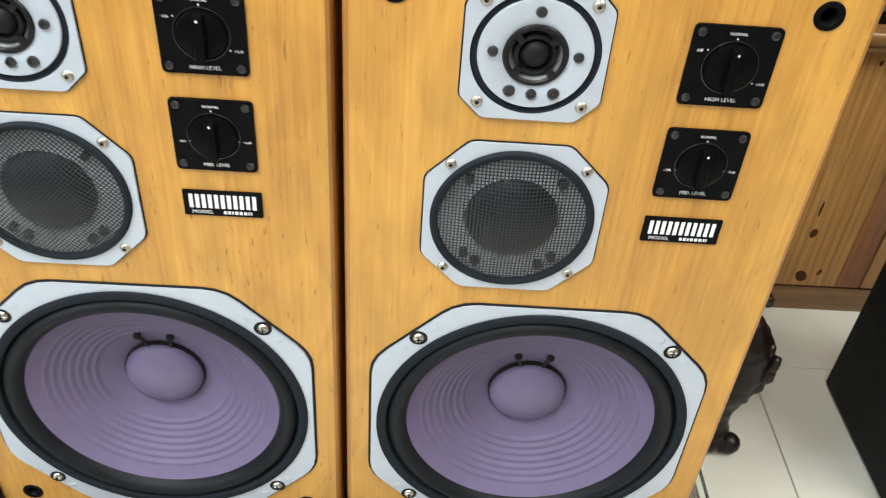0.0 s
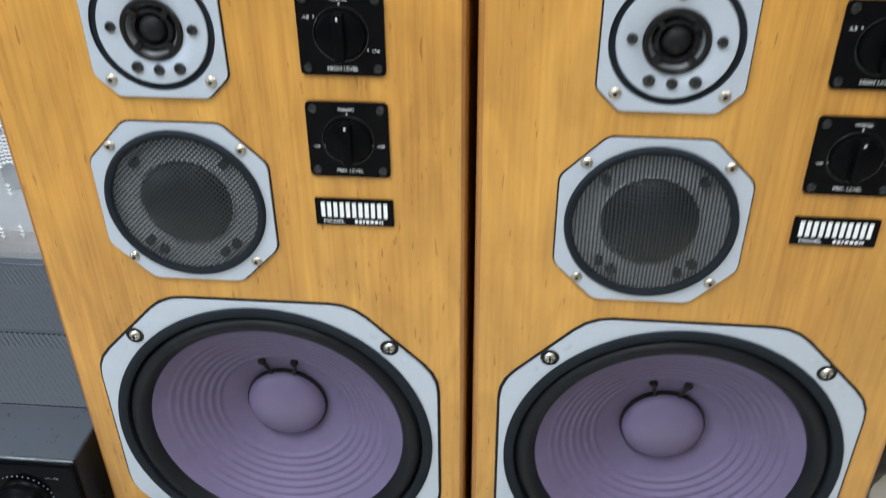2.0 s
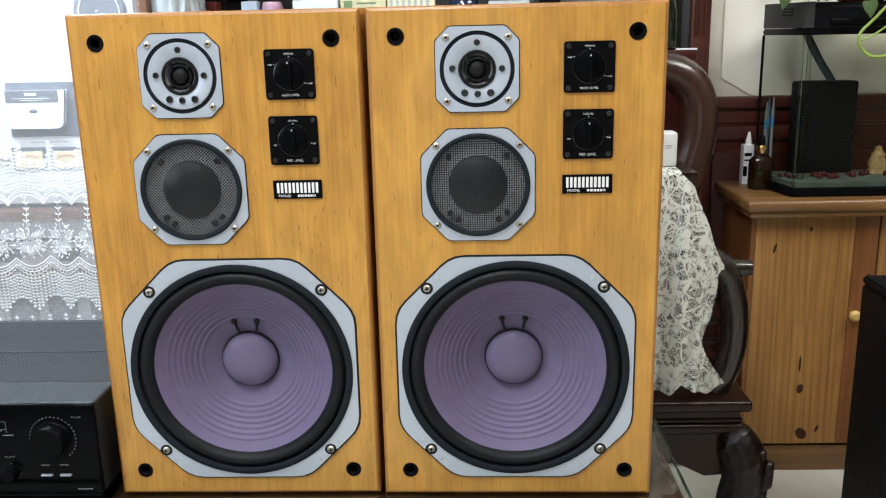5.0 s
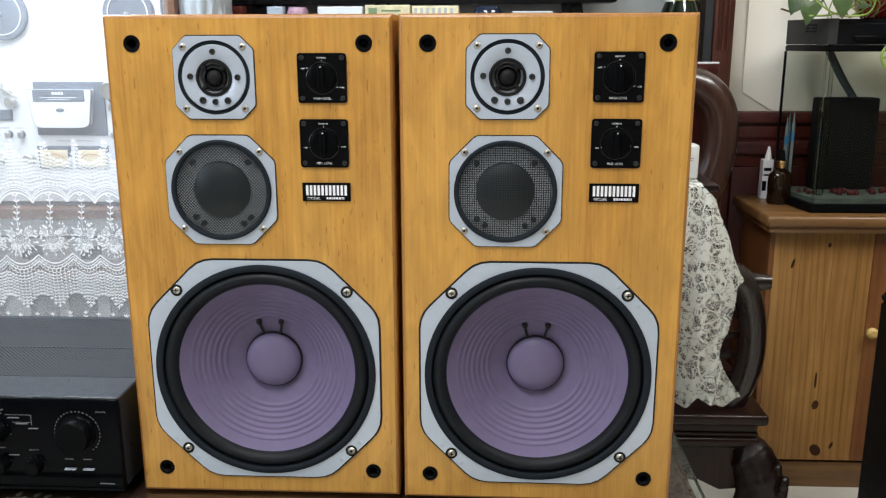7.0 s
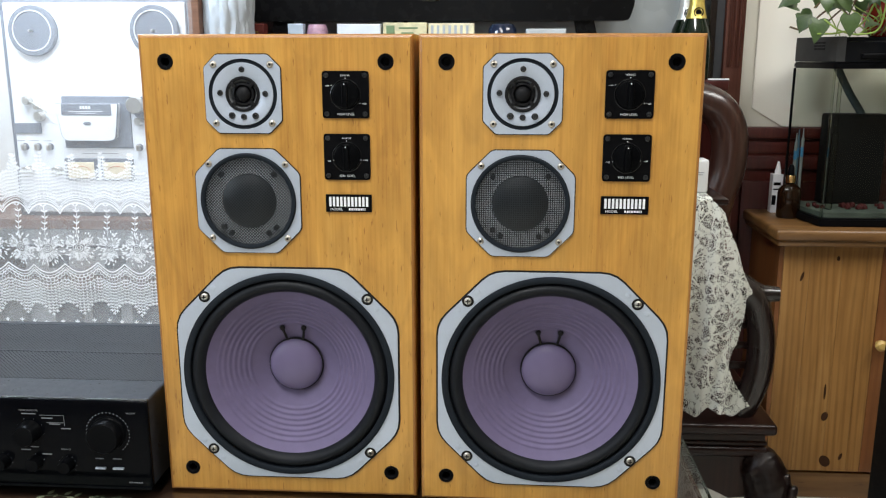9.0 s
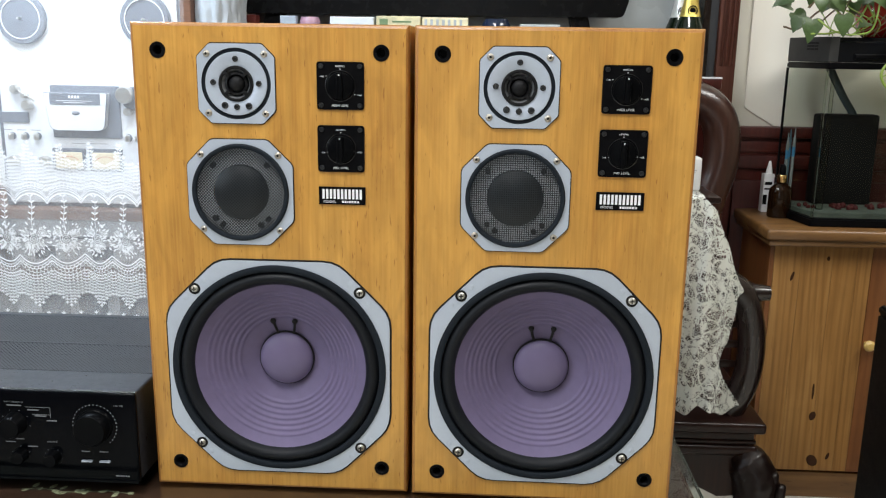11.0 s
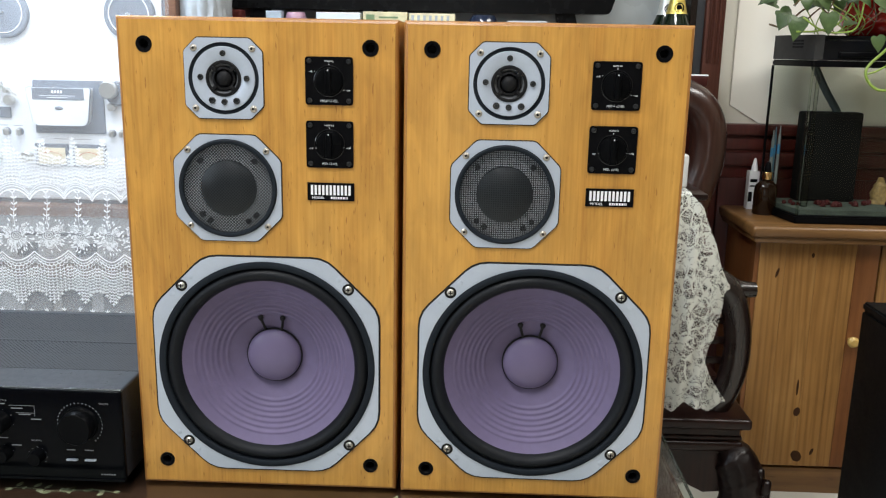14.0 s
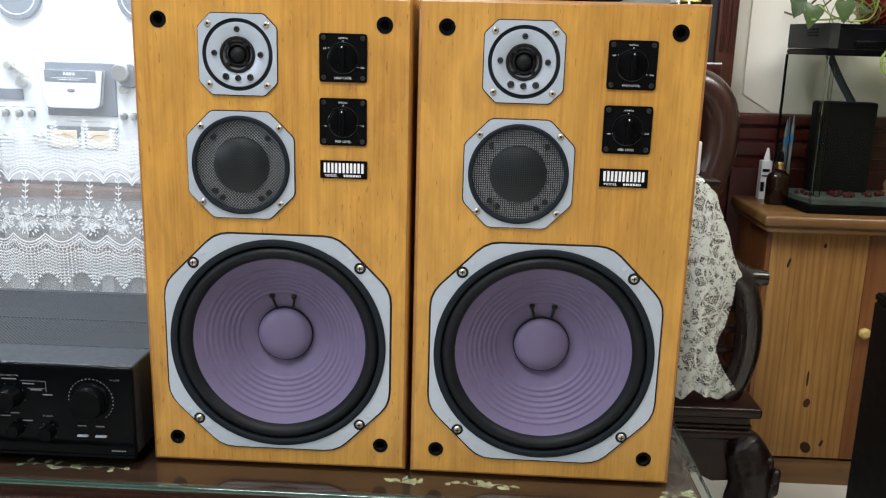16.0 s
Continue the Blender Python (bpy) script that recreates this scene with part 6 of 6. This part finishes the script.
PITCH, X0 = 0.0700, -1.0190
rc = random.Random(5)
for k in range(-3, 6):
    xp = X0 + PITCH * k
    xc = xp + PITCH / 2
    if xc > -0.64:
        continue
    # upper border: tall sprigs over an arched edge
    bm = bmesh.new()
    for j in range(10):
        u = (j + 0.5) / 10
        x = xp + PITCH * u
        top = 0.828 + 0.045 * math.exp(-((u - 0.5) / 0.18) ** 2) + rc.uniform(-0.006, 0.006)
        sprig(bm, x, 0.772 - 0.02 * abs(u - 0.5), top, 0.0078, rc)
    for off, w in ((0.0, 0.0032), (0.0075, 0.0018), (0.0125, 0.0016)):
        stitch(bm, [(xp + PITCH * i / 14, 0.736 + off + 0.024 * math.sin(math.pi * i / 14) ** 0.7) for i in range(15)], w)
    for i in range(9):
        u = (i + 0.5) / 9
        zc = 0.7435 + 0.024 * math.sin(math.pi * u) ** 0.7 + 0.012
        stitch(bm, [(xp + PITCH * u + 0.0042 * math.cos(a), zc + 0.0055 * math.sin(a)) for a in (math.pi * q / 6 for q in range(7))], 0.0014)
    part("border_motif", bm, THREAD, t, "embroidered scalloped border", fix=False)
    # rose spray
    bm = bmesh.new()
    stem = [(xc + 0.002 * math.sin(i * 1.1), 0.752 - 0.0135 * i) for i in range(7)]
    stitch(bm, stem, 0.0013)
    for i, (x, z) in enumerate(stem[:5]):
        for s in (1, -1):
            petal(bm, x, z, 0.0105, 0.0036, math.pi / 2 + s * 0.85)
    for dx, dz, r in ((0, 0.655, 0.0125), (-0.018, 0.668, 0.009), (0.018, 0.668, 0.009), (-0.012, 0.640, 0.008), (0.013, 0.640, 0.008), (0.0, 0.633, 0.009)):
        for ring in (1.0, 0.62, 0.3):
            stitch(bm, [(xc + dx + r * ring * math.cos(a), dz + r * ring * math.sin(a)) for a in (math.pi * q / 5 for q in range(11))], 0.0013)
    for i in range(84):
        a = rc.uniform(0, 6.28)
        rr_ = rc.uniform(0.008, 0.034)
        petal(bm, xc + rr_ * math.cos(a), 0.655 + rr_ * 1.1 * math.sin(a), rc.uniform(0.006, 0.010), 0.0034, a + rc.uniform(-0.5, 0.5))
    part("rose_motif", bm, THREAD, t, "embroidered rose spray", fix=False)
    # lower border: hanging fringe
    bm = bmesh.new()
    for off, w in ((0.0, 0.0030), (-0.007, 0.0016), (-0.013, 0.0016)):
        stitch(bm, [(xp + PITCH * i / 14, 0.618 + off - 0.020 * math.sin(math.pi * i / 14)) for i in range(15)], w)
    for row in range(2):
        for i in range(9):
            u = (i + 0.5 + 0.5 * row) / 9
            zc = 0.610 - 0.008 * row - 0.020 * math.sin(math.pi * min(u, 1))
            stitch(bm, [(xp + PITCH * u + 0.0042 * math.cos(a), zc - 0.0065 * math.sin(a)) for a in (math.pi * q / 6 for q in range(7))], 0.0014)
    for j in range(9):
        u = (j + 0.5) / 9
        sprig(bm, xp + PITCH * u, 0.588 - 0.012 * math.sin(math.pi * u), 0.528 - 0.030 * math.exp(-((u - 0.5) / 0.22) ** 2), 0.0072, rc)
    part("fringe_motif", bm, THREAD, t, "embroidered hanging fringe", fix=False)
    bm = bmesh.new()
    for j in range(2):
        for i in range(3):
            sprig(bm, xp + PITCH * (0.25 + 0.5 * j), 0.455 - 0.09 * i, 0.480 - 0.09 * i, 0.008, rc)
    tagged(part("small_sprigs", bm, THREAD, t, fix=False), kind="stuff")

# ---- floor tiles ----
JOINT = 0.003
tiles = {}
for i in range(-6, 6):
    for j in range(-10, 3):
        x, y = 0.727 + 0.40 * i, 1.286 + 0.40 * j
        w, d = min(0.40, 2.395 - x), min(0.40, 1.735 - y)
        if w < 0.02 or d < 0.02 or x < -2.4 or y < -3.1:
            continue
        key = (round(w, 3), round(d, 3))
        if key not in tiles:
            bm = bmesh.new()
            box(bm, JOINT / 2, w - JOINT / 2, JOINT / 2, d - JOINT / 2, -0.006, 0.0, 0.0008, seg=1)
            o = part("tile", bm, TILE, floor)
            tiles[key] = o.data
            o.matrix_basis = pose(x, y, 0)
        else:
            o = new("tile", tiles[key])
            o.parent = floor
            o.matrix_basis = pose(x, y, 0)

# ---- plastic bag beside the rack ----
bm = bmesh.new()
bmesh.ops.create_icosphere(bm, subdivisions=5, radius=1.0)
for v in bm.verts:
    d = v.co.copy()
    r = 1 + 0.22 * abs(noise.noise(d * 2.1)) + 0.12 * abs(noise.noise(d * 5.3 + Vector((4, 0, 0)))) + 0.03 * noise.noise(d * 14)
    pinch = 1 - 0.75 * max(0, d.z - 0.35)
    v.co = Vector((-0.572 + 0.056 * d.x * r * pinch, 1.430 + 0.056 * d.y * r * pinch, 1.165 + 0.170 * d.z * r))
    v.co.x = max(v.co.x, -0.6138)
BAG = material("grey-white thin plastic", (0.42, 0.45, 0.48), 0.35, grain=(30, 0.15), bump=0.3, bump_scale=40)
tagged(part("plastic_bag", bm, BAG, smooth=True), "crumpled grey-white plastic bag hanging against the rack side", "bag")
